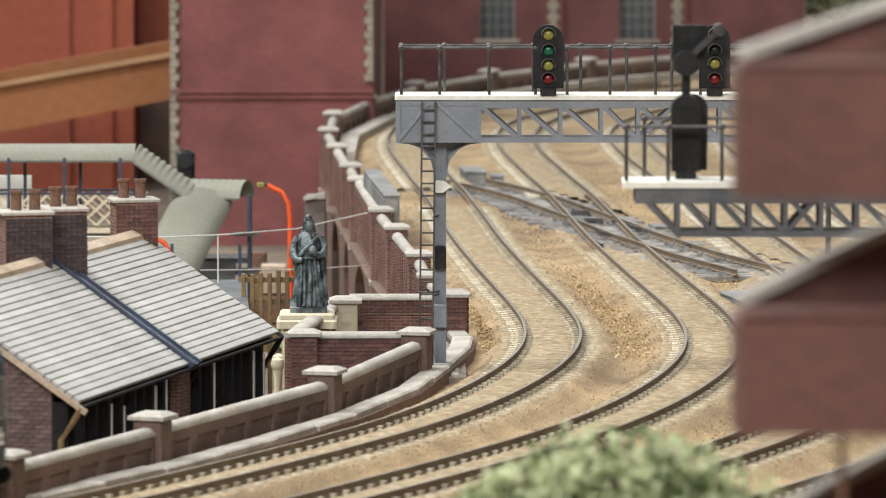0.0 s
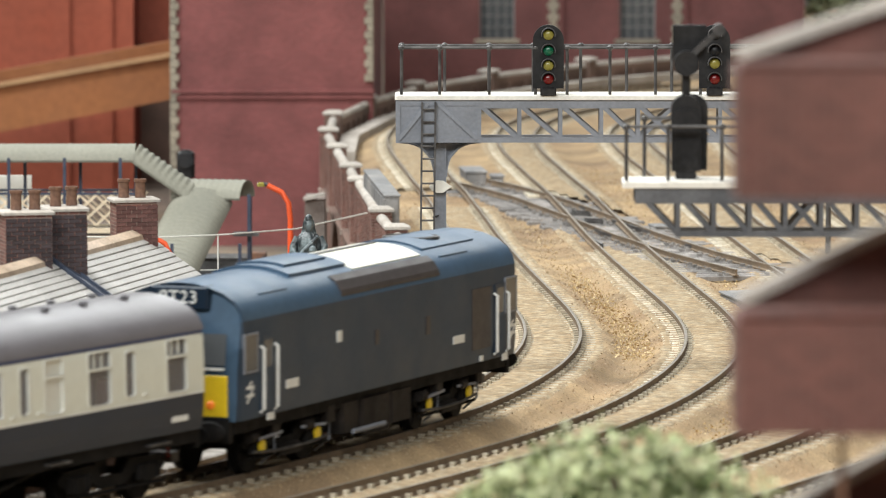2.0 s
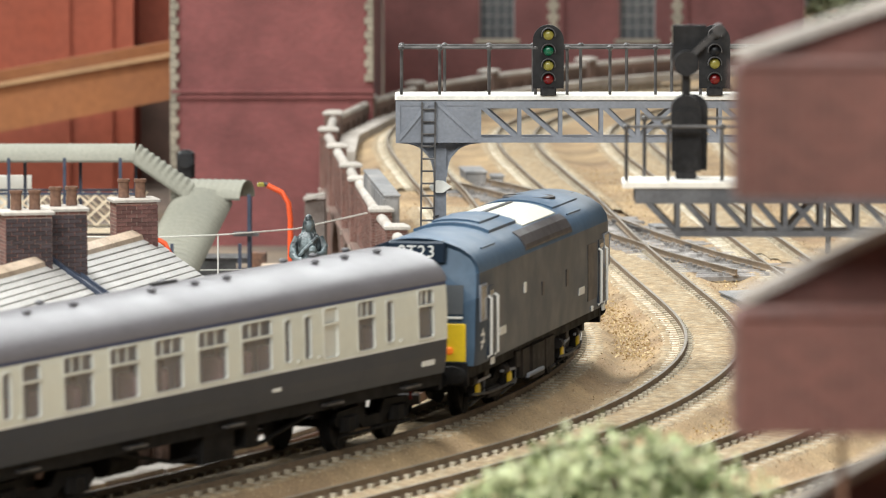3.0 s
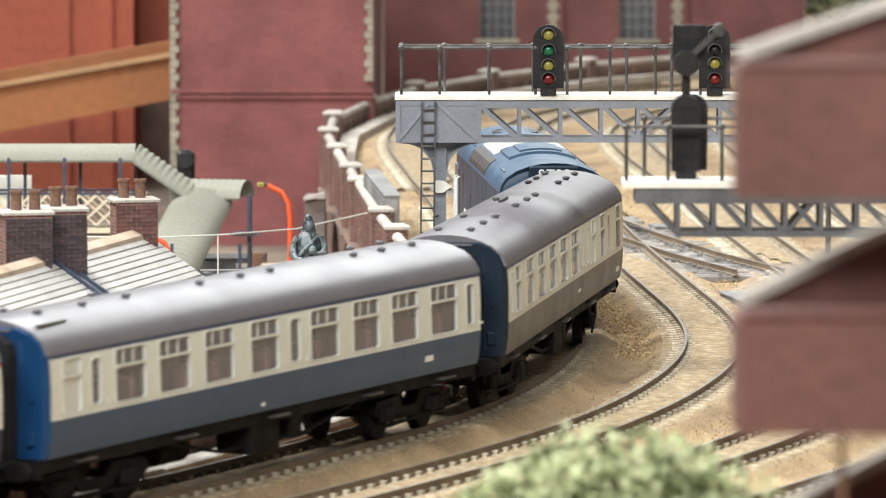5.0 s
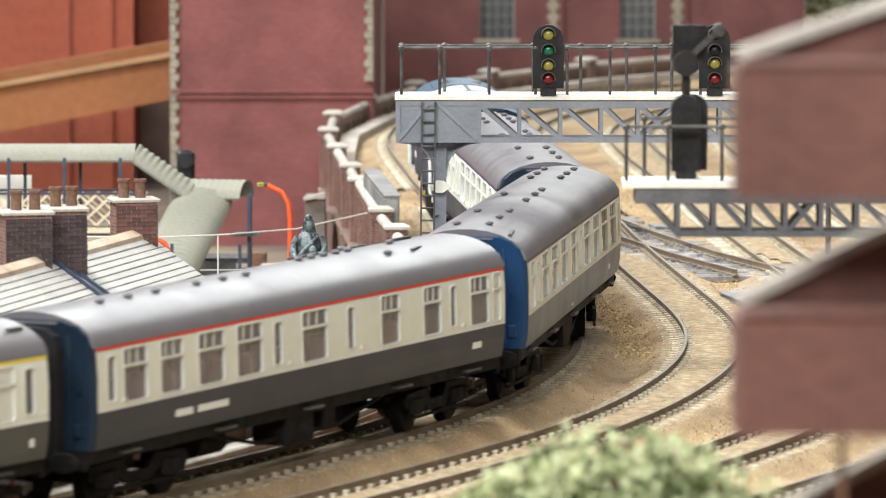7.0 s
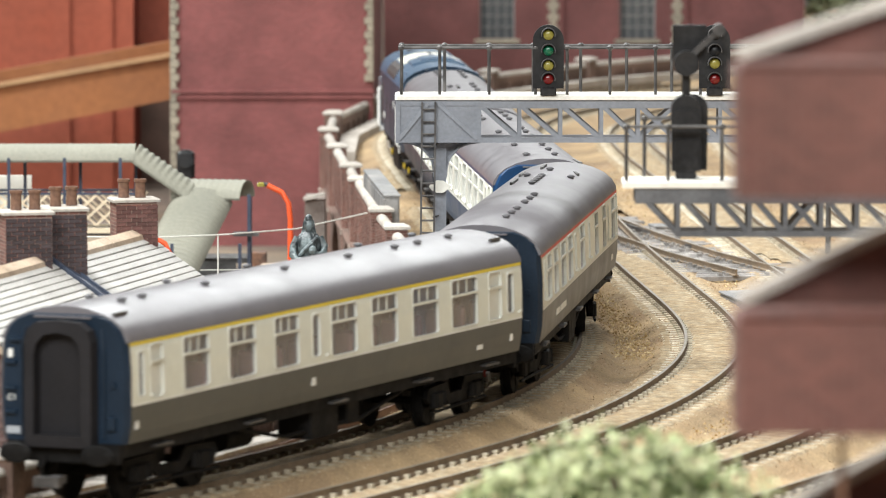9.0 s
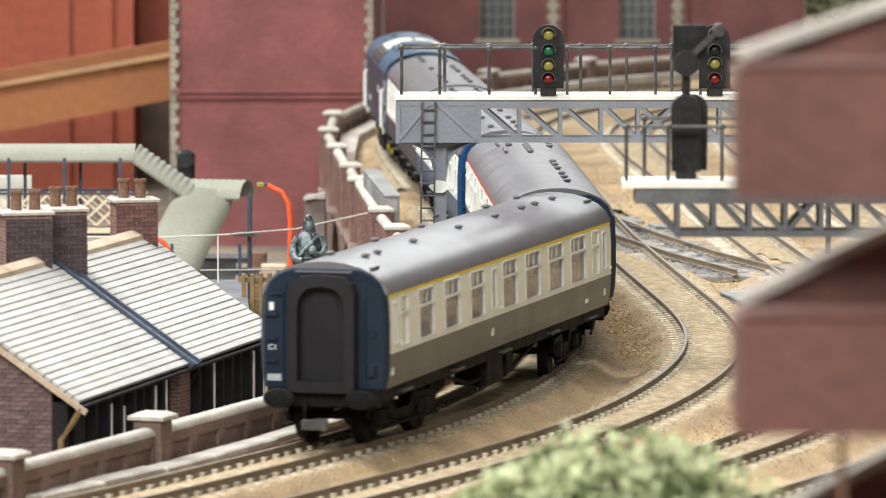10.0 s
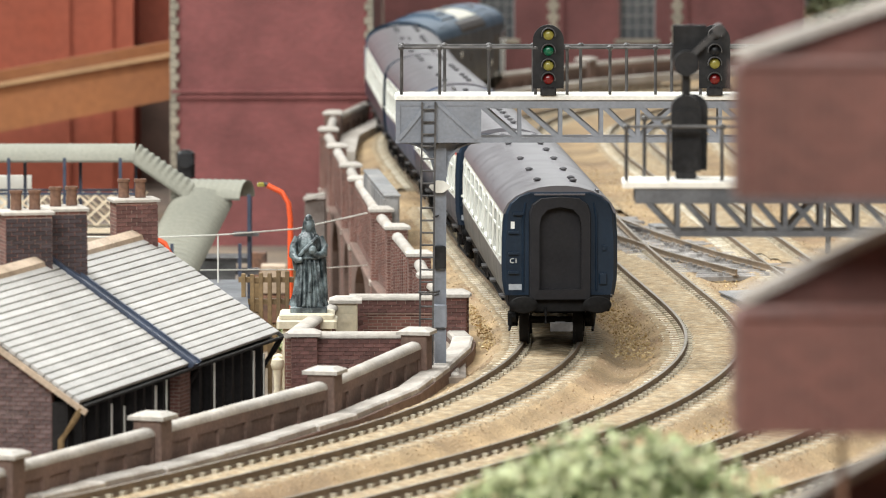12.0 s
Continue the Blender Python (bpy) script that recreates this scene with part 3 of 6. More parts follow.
def bogie(parent, u, wheels, yellow=False, spread=17.0):
    """Side frames with boxes and springs, two axles with wheels."""
    ob = part("bogie", Shape().box(-3, 3, -9, 9, 8, 13), under_black, parent, at=place(u, 0, 0))
    for sd in (-1, 1):
        sh = Shape()
        sh.add([(x, sd * y, z) for y in (10.8, 12.2) for x, z in ((-26, 8.5), (-24, 11), (-8, 11.5), (-5, 8), (5, 8), (8, 11.5), (24, 11), (26, 8.5), (24, 6.8), (10, 7.5), (6, 5), (-6, 5), (-10, 7.5), (-24, 6.8))],
               [tuple(range(14)), tuple(range(27, 13, -1))] + [(i, (i + 1) % 14, 14 + (i + 1) % 14, 14 + i) for i in range(14)])
        for ax in (-spread, spread):
            sh.chamfered(ax - 2.6, ax + 2.6, min(sd * 10.5, sd * 13.4), max(sd * 10.5, sd * 13.4), 5.2, 9.6, 0.5)
            for e in (-4.2, 4.2):
                sh.tube([(ax + e, sd * 12.4, 5.6), (ax + e, sd * 12.4, 9.4)], 1.2, 8)
        sh.tube([(-24, sd * 13, 4.4), (24, sd * 13, 4.4)], 0.45, 6)
        part("side_frame", sh, under_black, ob)
        if yellow:
            for ax in (-spread, spread):
                part("axle_box", Shape().turn([(1.9, 0), (1.9, 0.5), (1.2, 0.8)], 12), warn_yellow, ob, "yellow round axle box", at=place(ax, sd * 13.4, 7.2, 0, -90 * sd))
            for ax in (-spread, spread):
                part("brake_cylinder", Shape().tube([(ax - 8.6, sd * 13.6, 10.2), (ax - 4.4, sd * 13.6, 10.2)], 1.5, 10), tank_brown, ob, smooth=True)
                part("sand_box", Shape().chamfered(ax + 5, ax + 10, min(sd * 11, sd * 14.4), max(sd * 11, sd * 14.4), 9.4, 14.2, 0.4), tank_brown, ob)
                part("sand_pipe", Shape().tube([(ax + 7.5, sd * 13.6, 9.6), (ax + 8.4, sd * 13.2, 5), (ax + 7.2, sd * 9.4, 1.6)], 0.4, 6), steel_grey, ob)
            part("brake_rod", Shape().tube([(-23, sd * 14, 6.2), (-9, sd * 14.3, 5.4), (9, sd * 14.3, 5.4), (23, sd * 14, 6.2)], 0.4, 6), iron, ob)
            part("spring_plank", Shape().chamfered(-7, 7, min(sd * 11.5, sd * 14), max(sd * 11.5, sd * 14), 3.6, 6.4, 0.5), tank_brown, ob)
            part("step_bar", Shape().bar((-21, sd * 14.2, 9.4), (-6, sd * 14.2, 10), 0.5, 0.7).bar((6, sd * 14.2, 10), (21, sd * 14.2, 9.4), 0.5, 0.7), steel_grey, ob, "worn grey bar")
    for ax in (-spread, spread):
        sh = Shape()
        prof = [(1.2, -1.3), (6.9, -1.3), (7.0, 1.0), (7.7, 1.0), (7.7, 1.7), (1.2, 1.9)]
        for sd in (-1, 1):
            sh.turn([(r, z * 1.0) for r, z in prof], 16, m=Matrix.Translation((0, sd * 8.6, 0)) @ Matrix.Rotation(radians(90 * sd), 4, "X"))
        sh.tube([(0, -9, 0), (0, 9, 0)], 1.1, 8)
        for k in range(4):
            sh.box(-0.35, 0.35, -10.1, -9.6, 1.2, 6.2, m=Matrix.Rotation(k * 1.5708, 4, "Y"))
        wheels.append((part("wheelset", sh, under_black, ob, at=place(ax, 0, 7.0)), ax))
    return ob


def buffers(parent, u, d):
    for sd in (-1, 1):
        b = Shape().tube([(u, sd * 11.4, 13.9), (u + d * 4, sd * 11.4, 13.9)], [1.2, 1.0], 10)
        b.turn([(3.4, 0), (3.6, 0.4), (3.2, 0.8), (1.5, 1.0)], 16, m=Matrix.Translation((u + d * 4, sd * 11.4, 13.9)) @ Matrix.Rotation(radians(90 * d), 4, "Y") @ Matrix.Diagonal((0.75, 1.25, 1, 1)))
        part("buffer", b, under_black, parent, smooth=True)
    c = Shape().box(min(u + d * 2, u + d * 9), max(u + d * 2, u + d * 9), -1.6, 1.6, 6.5, 8.5).box(min(u + d * 8, u + d * 10.5), max(u + d * 8, u + d * 10.5), -3.4, 3.4, 6.2, 8.8)
    part("coupling", c, iron, parent, "dull grey hook coupling")
    for y, mt in ((-4.5, lens_red), (4.5, white_mark)) if d > 0 else ((4.5, under_black),):
        part("hose", Shape().tube([(u + d * 1, y, 12.5), (u + d * 3, y, 11), (u + d * 3.4, y, 8)], 0.5, 6), mt, parent, "coloured brake hose")


def coach(label, lower, stripe, windows, vents, bars, end_front, end_rear, wheels, marks=()):
    L = 128.5
    th = thing("coach", label, "railway coach", group="coaches of the train")
    windows = [(a - 0.9, b + 0.9, k) if k == "W" else (a, b, k) for a, b, k in windows]
    holes = [(a, b, 26.9, 40.5) if k in "WF" else (a, b, 27.8, 39.4) for a, b, k in windows]
    us = sorted({-L, L, *[q for h in holes for q in h[:2]]})
    zs = [26, 26.9, 27.8, 34, 39.4, 40.5, 42]
    for sd in (-1, 1):
        part("upper_side", side_shape(sd, us, zs, holes), coach_cream, th)
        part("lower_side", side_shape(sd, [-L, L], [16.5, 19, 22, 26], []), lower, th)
        st = Shape().add([(u, sd * (half(z) + 0.12), z) for z in (40.9, 42) for u in (-L, L)], [(0, 1, 3, 2)])
        if sd < 0 or stripe is not stripe_yellow:
            part("stripe", st, stripe, th)
        part("waist_line", Shape().add([(u, sd * (half(26) + 0.1), z) for z in (25.85, 26.35) for u in (-L, L)], [(0, 1, 3, 2)]), white_mark, th)
        for (a, b, c, d), (_, _, k) in zip(holes, windows):
            w = part("window", window_frame(sd, a, b, c, d), alu, th)
            g = Shape().add([(u, sd * (half(z) - 0.55), z) for u, z in ((a, c), (b, c), (b, d), (a, d))], [(0, 1, 2, 3)])
            pane = part("pane", g, frosted if k == "F" else glass, w)
            pane.visible_shadow = False
            if k in "WF":
                part("transom", Shape().bar((a, sd * (half(36.1) + 0.05), 36.1), (b, sd * (half(36.1) + 0.05), 36.1), 0.5, 0.7), alu, w)
            if k == "W" and b - a > 10:
                vb = Shape()
                for q in (0.34, 0.66):
                    vb.box(a + (b - a) * q - 0.35, a + (b - a) * q + 0.35, min(sd * 16.9, sd * 17.3), max(sd * 16.9, sd * 17.3), 36.1, 40.2)
                part("sliding_vent", vb, alu, w)
            if k == "D":
                e = 2.2
                part("door_handle", Shape().box(b + e + 1.2, b + e + 3, min(sd * 18, sd * 18.5), max(sd * 18, sd * 18.5), 27.6, 28.3), alu, w)
    # roof, arched, with ribs
    sh = Shape()
    arc = [(17.55, 41.8), (17.3, 43), (16, 45.2), (13.5, 47.3), (10, 48.9), (6, 50), (2, 50.45)]
    prof = arc + [(-y, z) for y, z in arc[::-1]]
    n = len(prof)
    ring = [-L - 0.6, -L + 1] + [-L + 257 * q / 14 for q in range(1, 14)] + [L - 1, L + 0.6]
    v = [(u, y, z) for u in ring for y, z in prof]
    sh.add(v, [(i * n + k, i * n + n + k, i * n + n + k + 1, i * n + k + 1) for i in range(len(ring) - 1) for k in range(n - 1)])
    sh.add([(u, y, z) for u in (-L - 0.6,) for y, z in prof], [tuple(range(n))])
    sh.add([(u, y, z) for u in (L + 0.6,) for y, z in prof], [tuple(range(n - 1, -1, -1))])
    part("roof", sh, roof_paint, th, smooth=True)
    rib = Shape()
    for q in range(1, 14):
        u = -L + 257 * q / 14
        rib.add([(u + e, y * 1.003, z + 0.05) for e in (-0.2, 0.2) for y, z in prof], [(k, n + k, n + k + 1, k + 1) for k in range(n - 1)])
    part("roof_ribs", rib, roof_paint, th)
    for u, y in vents:
        z = float(np.interp(abs(y), [2, 6, 10, 13.5], [50.45, 50, 48.9, 47.3]))
        part("roof_vent", Shape().turn([(1.1, -0.4), (1.1, 0.4), (1.6, 0.5), (1.5, 0.9), (0.7, 1.25), (0.2, 1.3)], 10, m=Matrix.Diagonal((0.82, 0.82, 0.95, 1))), vent_grey, th, at=place(u, y, z), smooth=True)
    for a, b, y, dy in bars:
        z = float(np.interp(abs(y), [2, 6, 10, 13.5], [50.45, 50, 48.9, 47.3]))
        part("roof_bar", Shape().bar((a, y, z + 0.4), (b, y + dy, z + 0.4), 0.9, 0.9), iron, th)
    # ends with gangways
    for u, mat in ((-L, end_rear), (L, end_front)):
        d = -1 if u < 0 else 1
        prof2 = [(16.9, 16.5), (17.8, 21), (18.0, 27), (17.9, 34), (17.3, 41.9), (15.9, 45), (13.4, 47.1), (9.9, 48.7)]
        full = prof2 + [(-y, z) for y, z in prof2[::-1]]
        v = [(u, y, z) for y, z in full] + [(u + d * 1.6, y * 0.93, min(z, 48.2)) for y, z in full]
        k = len(full)
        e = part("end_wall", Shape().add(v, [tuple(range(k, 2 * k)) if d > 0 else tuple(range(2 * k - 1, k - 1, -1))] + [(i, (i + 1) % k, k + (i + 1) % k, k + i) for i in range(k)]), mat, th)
        part("roof_lip", Shape().sweep([(-0.3, 0), (0.3, 0), (0.3, 0.5), (-0.3, 0.5)], [(u + d * 1.9, -7.8, 47.6, 1.5708), (u + d * 1.9, 7.8, 47.6, 1.5708)]), roof_paint, e, "dusty grey lip")
        # gangway: a rounded door recess in a raised rubber frame
        g = Shape()
        rim = [(9.6, 15.5), (9.6, 42), (8.7, 44.8), (6, 46.7), (0, 47.2), (-6, 46.7), (-8.7, 44.8), (-9.6, 42), (-9.6, 15.5)]
        inn = [(6.5, 18.5), (6.5, 38.6), (5.9, 41.2), (3.9, 43.4), (0, 44.2), (-3.9, 43.4), (-5.9, 41.2), (-6.5, 38.6), (-6.5, 18.5)]
        q = [(u + d * 1.5, y, z) for y, z in rim] + [(u + d * 5.2, y * 0.96, z) for y, z in rim] + [(u + d * 5.4, y, z) for y, z in inn] + [(u + d * 1.75, y, z) for y, z in inn]
        f = [(r * 9 + i, r * 9 + (i + 1) % 9, r * 9 + 9 + (i + 1) % 9, r * 9 + 9 + i) for r in range(3) for i in range(9)] + [tuple(range(27, 36))]
        part("gangway", g.add(q, f), gang_black, e, "black arched corridor gangway")
        steps = [(12.9, 41.5), (14.3, 35.8), (14.4, 29.3), (14.4, 23.3)]
        for y, z in steps:
            part("end_step", Shape().box(min(u + d * 1.5, u + d * 3), max(u + d * 1.5, u + d * 3), y - 1.6, y + 1.6, z, z + 0.7), mat, e)
        for y in (-11.4, 11.4):
            part("end_pipe", Shape().tube([(u + d * 1.9, y, 18), (u + d * 2.1, y, 40), (u + d * 1.6, y * 0.93, 45.2)], 0.4, 6), mat, e)
        part("jumper_box", Shape().chamfered(min(u + d * 1.4, u + d * 2.8), max(u + d * 1.4, u + d * 2.8), -14.6, -12.2, 20, 23.4, 0.3), mat, e)
        part("lamp_bracket", Shape().box(min(u + d * 1.4, u + d * 2.4), max(u + d * 1.4, u + d * 2.4), -14.4, -13.2, 30.5, 32), mat, e)
        part("end_plate", Shape().box(min(u + d * 1.4, u + d * 1.9), max(u + d * 1.4, u + d * 1.9), 14.0, 15.2, 37.2, 39.4), white_mark, e, "white electrification flash plate")
        if u < 0 and mat is end_navy and stripe is stripe_yellow:
            code = bpy.data.curves.new("end_code", "FONT")
            code.body, code.size, code.extrude, code.align_x, code.align_y = "C1", 2.1 * MM, 0.06 * MM, "CENTER", "CENTER"
            code.materials.append(white_mark)
            co = new("end_code", code)
            co.parent = e
            co.matrix_basis = place(u - 1.75, 14.3, 27.2) @ Matrix(((0, 0, -1, 0), (-1, 0, 0, 0), (0, 1, 0, 0), (0, 0, 0, 1)))
        part("end_marking", Shape().box(min(u + d * 1.4, u + d * 1.8), max(u + d * 1.4, u + d * 1.8), 11.5, 15.8, 18.2, 20), material("faded_marking", (0.35, 0.37, 0.4), 0.6) if "faded_marking" not in bpy.data.materials else bpy.data.materials["faded_marking"], e)
        part("buffer_beam", Shape().box(min(u, u + d * 2), max(u, u + d * 2), -15.5, 15.5, 11.5, 16.6), under_black, th)
        buffers(th, u + d * 1.5, d)
    # underframe
    part("floor_pan", Shape().box(-L, L, -14.6, 14.6, 15.4, 16.4), under_black, th)
    for y in (-15.2, 15.2):
        part("solebar", Shape().box(-L, L, y - 0.6, y + 0.6, 13, 16.5), under_black, th)
    for sd in (-13, 13):
        part("truss_rod", Shape().tube([(-60, sd, 13.5), (-25, sd, 7.5), (25, sd, 7.5), (60, sd, 13.5)], 0.6, 6), under_black, th)
    for u0, u1, y0, y1, z0 in ((-12, 6, -15, -5, 5.5), (14, 22, -14, -6, 7), (-38, -26, 3, 13, 6.5), (30, 44, 5, 14, 8)):
        part("battery_box", Shape().chamfered(u0, u1, y0, y1, z0, 15.2, 0.5), under_black, th)
    part("vacuum_tank", Shape().tube([(-50, -5, 9), (-34, -5, 9)], 3.4, 12), under_black, th, smooth=True)
    for u in (-108, -52, 2, 60, 108):
        for y in (-16.7, 16.7):
            part("footboard", Shape().box(u - 5, u + 5, y - 0.9, y + 0.9, 14.2, 14.8), iron, th)
    # inside
    part("inside_floor", Shape().box(-L + 1, L - 1, -16, 16, 19, 20), inside_tan, th)
    part("corridor_partition", Shape().box(-L + 6, L - 6, 5.0, 5.6, 20, 41), partition_grey, th)
    seats = Shape()
    for u in np.arange(-112, 112, 15.5):
        seats.chamfered(u - 1.6, u + 1.6, -15.5, -4, 20, 32.5, 0.8).chamfered(u - 1.6, u + 1.6, 4, 15.5, 20, 32.5, 0.8)
    part("seats", seats, seat_brown, th)
    for u0, u1, z0, z1 in marks:
        part("lettering_bar", Shape().box(u0, u1, -half((z0 + z1) / 2) - 0.12, -half((z0 + z1) / 2) + 0.2, z0, z1), white_mark, th, "pale painted lettering")
    bg = [(bogie(th, u, wheels), u) for u in (-93, 93)]
    return th, bg


def win(pairs):
    return [(a, b, k) for a, b, k in pairs]


W1 = win([(-123, -118, "D"), (-112, -104, "W"), (-91, -77, "W"), (-67, -53, "W"), (-43, -29, "W"), (-19.3, -4.4, "W"), (5, 21, "W"), (28.7, 33, "D"), (40.4, 45, "D"), (52, 61, "F"), (73.3, 82.6, "W"), (90, 95, "D"), (111, 119.5, "W")])
W2 = win([(-122, -112, "F"), (-107, -101.5, "D"), (-93, -78, "W"), (-69, -53, "W"), (-43, -28, "W"), (-16.5, -1.5, "W"), (6, 12.5, "D"), (19.5, 35.5, "W"), (46, 61, "W"), (70.5, 86, "W"), (96, 112, "W"), (119, 124, "D")])
W3 = win([(-123, -118, "D"), (-113, -101, "W"), (-92, -80.5, "W"), (-70, -56, "W"), (-47, -33, "W"), (-25.5, -20, "D"), (-7, 7.5, "W"), (21, 26, "D"), (44, 55, "W"), (72.5, 83, "W"), (90, 94.5, "D"), (105, 116.5, "W"), (120, 126, "F")])
W4 = win([(-124.5, -120.8, "D"), (-117.5, -109.5, "F"), (-97, -83, "W"), (-69.5, -54.5, "W"), (-41, -27, "W"), (-17.8, -12.5, "D"), (-4.5, 11, "W"), (22.5, 38.5, "W"), (50.5, 67, "W"), (78, 95, "W"), (104, 113.5, "F"), (117.5, 122.5, "D")])
wheelsets = []
VENTS = [(u, y) for u in (-108, -96, -58, -8, 34, 66, 82, 104) for y in (-5.5,)] + [(u, 5.5) for u in (-104, -58, -8, 66, 104)]
VENTS1 = [(u, y) for u in (-110, -86, -62, -20, 4, 22, 74, 92, 112) for y in (-4.5,)] + [(u, 5) for u in (-110, -62, 4, 74, 92, 112)]
VENTS3 = [(u, -4.5) for u in (-100, -84, -68, -44, -28, -14)] + [(u, 0.5) for u in (30, 38, 46, 54, 62, 90)] + [(70, -8), (70, 6)]
CLAB = "%s coach with grey roof on the line"
c4, b4 = coach(CLAB % "cream and grey, yellow-striped", coach_olive, stripe_yellow, W4, VENTS, [(-126, -119, -12, 0), (119, 126, -12, 0)], end_navy, end_navy, wheelsets, marks=((-18, -15.5, 20.5, 22.6), (96, 100, 19.6, 20.9), (-126, -124, 20, 22), (120, 122, 20, 22)))
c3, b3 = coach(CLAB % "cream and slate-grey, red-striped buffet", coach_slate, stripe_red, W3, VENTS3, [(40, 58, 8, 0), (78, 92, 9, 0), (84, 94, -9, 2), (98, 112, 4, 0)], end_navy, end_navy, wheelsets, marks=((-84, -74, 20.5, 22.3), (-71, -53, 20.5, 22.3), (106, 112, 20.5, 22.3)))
c2, b2 = coach(CLAB % "cream and mid-blue, navy-striped", coach_blue, stripe_navy, W2, VENTS1, [(-124, -108, -12, 1)], end_navy, end_blue, wheelsets, marks=((92, 97, 20.2, 21.8), (-10, -8, 18, 19)))
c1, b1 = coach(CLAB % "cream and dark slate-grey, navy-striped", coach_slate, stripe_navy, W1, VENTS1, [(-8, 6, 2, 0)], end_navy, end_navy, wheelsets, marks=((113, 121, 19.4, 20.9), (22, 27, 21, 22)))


def locomotive(wheels):
    L = 97.5
    th = thing("diesel_locomotive", "blue diesel locomotive with yellow end panels on the running line", "locomotive")
    low = [(17.5, 16.2), (17.9, 21), (18.0, 28), (17.9, 35), (17.8, 41.8)]
    up = [(17.8, 41.8), (17.2, 44.2), (15.6, 46.6), (12.4, 48.8), (8, 50.4), (4, 51.2), (0, 51.4)]

    def ends(u, y, z):
        """The cab ends are narrower and raked back above the waist."""
        d = 1 if u > 0 else -1
        if abs(u) > L - 0.1:
            u = d * (L - max(0, z - 29) * 0.22)
            y *= 0.95
            z = z if z < 42 else 42 + (z - 42) * 0.82
        return (u, y, z)
    us = [-L, -L + 2.4, -L + 22, -40, 0, 40, L - 22, L - 2.4, L]
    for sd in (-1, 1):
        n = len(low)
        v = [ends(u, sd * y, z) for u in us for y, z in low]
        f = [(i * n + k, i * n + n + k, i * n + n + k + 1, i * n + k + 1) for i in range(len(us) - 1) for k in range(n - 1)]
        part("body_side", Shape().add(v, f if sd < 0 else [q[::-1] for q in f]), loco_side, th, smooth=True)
    prof = up + [(-y, z) for y, z in up[-2::-1]]
    n = len(prof)
    v = [ends(u, -y, z) for u in us for y, z in prof]
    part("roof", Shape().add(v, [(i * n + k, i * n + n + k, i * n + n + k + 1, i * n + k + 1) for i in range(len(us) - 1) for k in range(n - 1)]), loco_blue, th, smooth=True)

    def on_roof(u0, u1, y0, y1, lift, mat, name, steps=6):
        ys = np.linspace(y0, y1, steps + 1)
        zz = [float(np.interp(abs(y), [p[0] for p in up[::-1]], [p[1] for p in up[::-1]])) for y in ys]
        v = [(u, y, z + h) for h in (-0.3, lift) for u in (u0, u1) for y, z in zip(ys * (1.012 if abs(y1) > 11 and abs(y0) > 11 and y0 * y1 > 0 else 1.0), zz)]
        k = steps + 1
        f = [(2 * k + i, 3 * k + i, 3 * k + i + 1, 2 * k + i + 1) for i in range(steps)]
        f += [(i, i + 1, 2 * k + i + 1, 2 * k + i) for i in range(steps)] + [(k + i + 1, k + i, 3 * k + i, 3 * k + i + 1) for i in range(steps)]
        f += [(0, 2 * k, 3 * k, k), (k - 1, 2 * k - 1, 4 * k - 1, 3 * k - 1)]
        return part(name, Shape().add(v, f), mat, th)
    on_roof(-12, 36, -13.0, 13.0, 0.35, panel_white, "roof_panel", 10)["label"] = "translucent white roof panel"
    on_roof(-10, 34, -0.7, 0.7, 0.7, iron, "panel_seam", 2)
    on_roof(-50, -12, -11, 11, 0.9, loco_blue, "raised_hatch", 10)
    on_roof(-44, -16, -7, 7, 1.5, loco_blue, "hatch_cover", 8)
    on_roof(42, 80, -11, 11, 0.5, loco_blue, "fan_hatch", 10)
    part("roof_fan", Shape().turn([(8, -1.5), (8, 0.3), (7.4, 0.5), (7.2, 0.2), (1.5, 0.2), (1.3, 0.5)], 20), iron, th, "dark round roof fan", at=place(61, 0, 51.3))
    for sd in (-1, 1):
        on_roof(-30, 39, sd * 17.45, sd * 13.6, 0.3, grille_brown, "cantrail_grille", 14)
        for u0, u1 in ((-78, -60), (46, 66)):
            part("rain_strip", Shape().bar((u0, sd * 14.6, 47.4), (u1, sd * 14.6, 47.4), 0.5, 0.5), loco_blue, th)
        y0, y1 = (-18.25, -17.7) if sd < 0 else (17.7, 18.25)
        for c in (-80, 83):
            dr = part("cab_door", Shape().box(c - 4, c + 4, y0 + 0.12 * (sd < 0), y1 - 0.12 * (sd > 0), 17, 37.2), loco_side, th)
            for e in (-4.4, 4.4):
                part("handrail", Shape().tube([(c + e, sd * 18, 17.5), (c + e, sd * 19, 18.2), (c + e, sd * 19, 34), (c + e, sd * 18, 34.6)], 0.42, 6), white_mark, dr, "white handrail")
            part("door_light", Shape().box(c - 2.6, c + 2.6, y0, y1, 29, 36), dark_glass, dr)
        for c in (-90.5, 91.2):
            wd = part("cab_window", Shape().box(c - 4.2, c + 3.6, y0, y1, 28.8, 38), dark_glass, th)
            part("window_frame", Shape().box(c - 4.7, c - 4.2, y0 - 0.1, y1 + 0.1, 28.3, 38.5).box(c + 3.6, c + 4.1, y0 - 0.1, y1 + 0.1, 28.3, 38.5).box(c - 4.2, c + 3.6, y0 - 0.1, y1 + 0.1, 38, 38.5).box(c - 4.2, c + 3.6, y0 - 0.1, y1 + 0.1, 28.3, 28.8), steel_grey, wd, "thin grey window frame")
        part("body_grille", Shape().box(62, 76, y0 + 0.15, y1 - 0.15, 20, 37), grille_brown, th, "dark air grille")
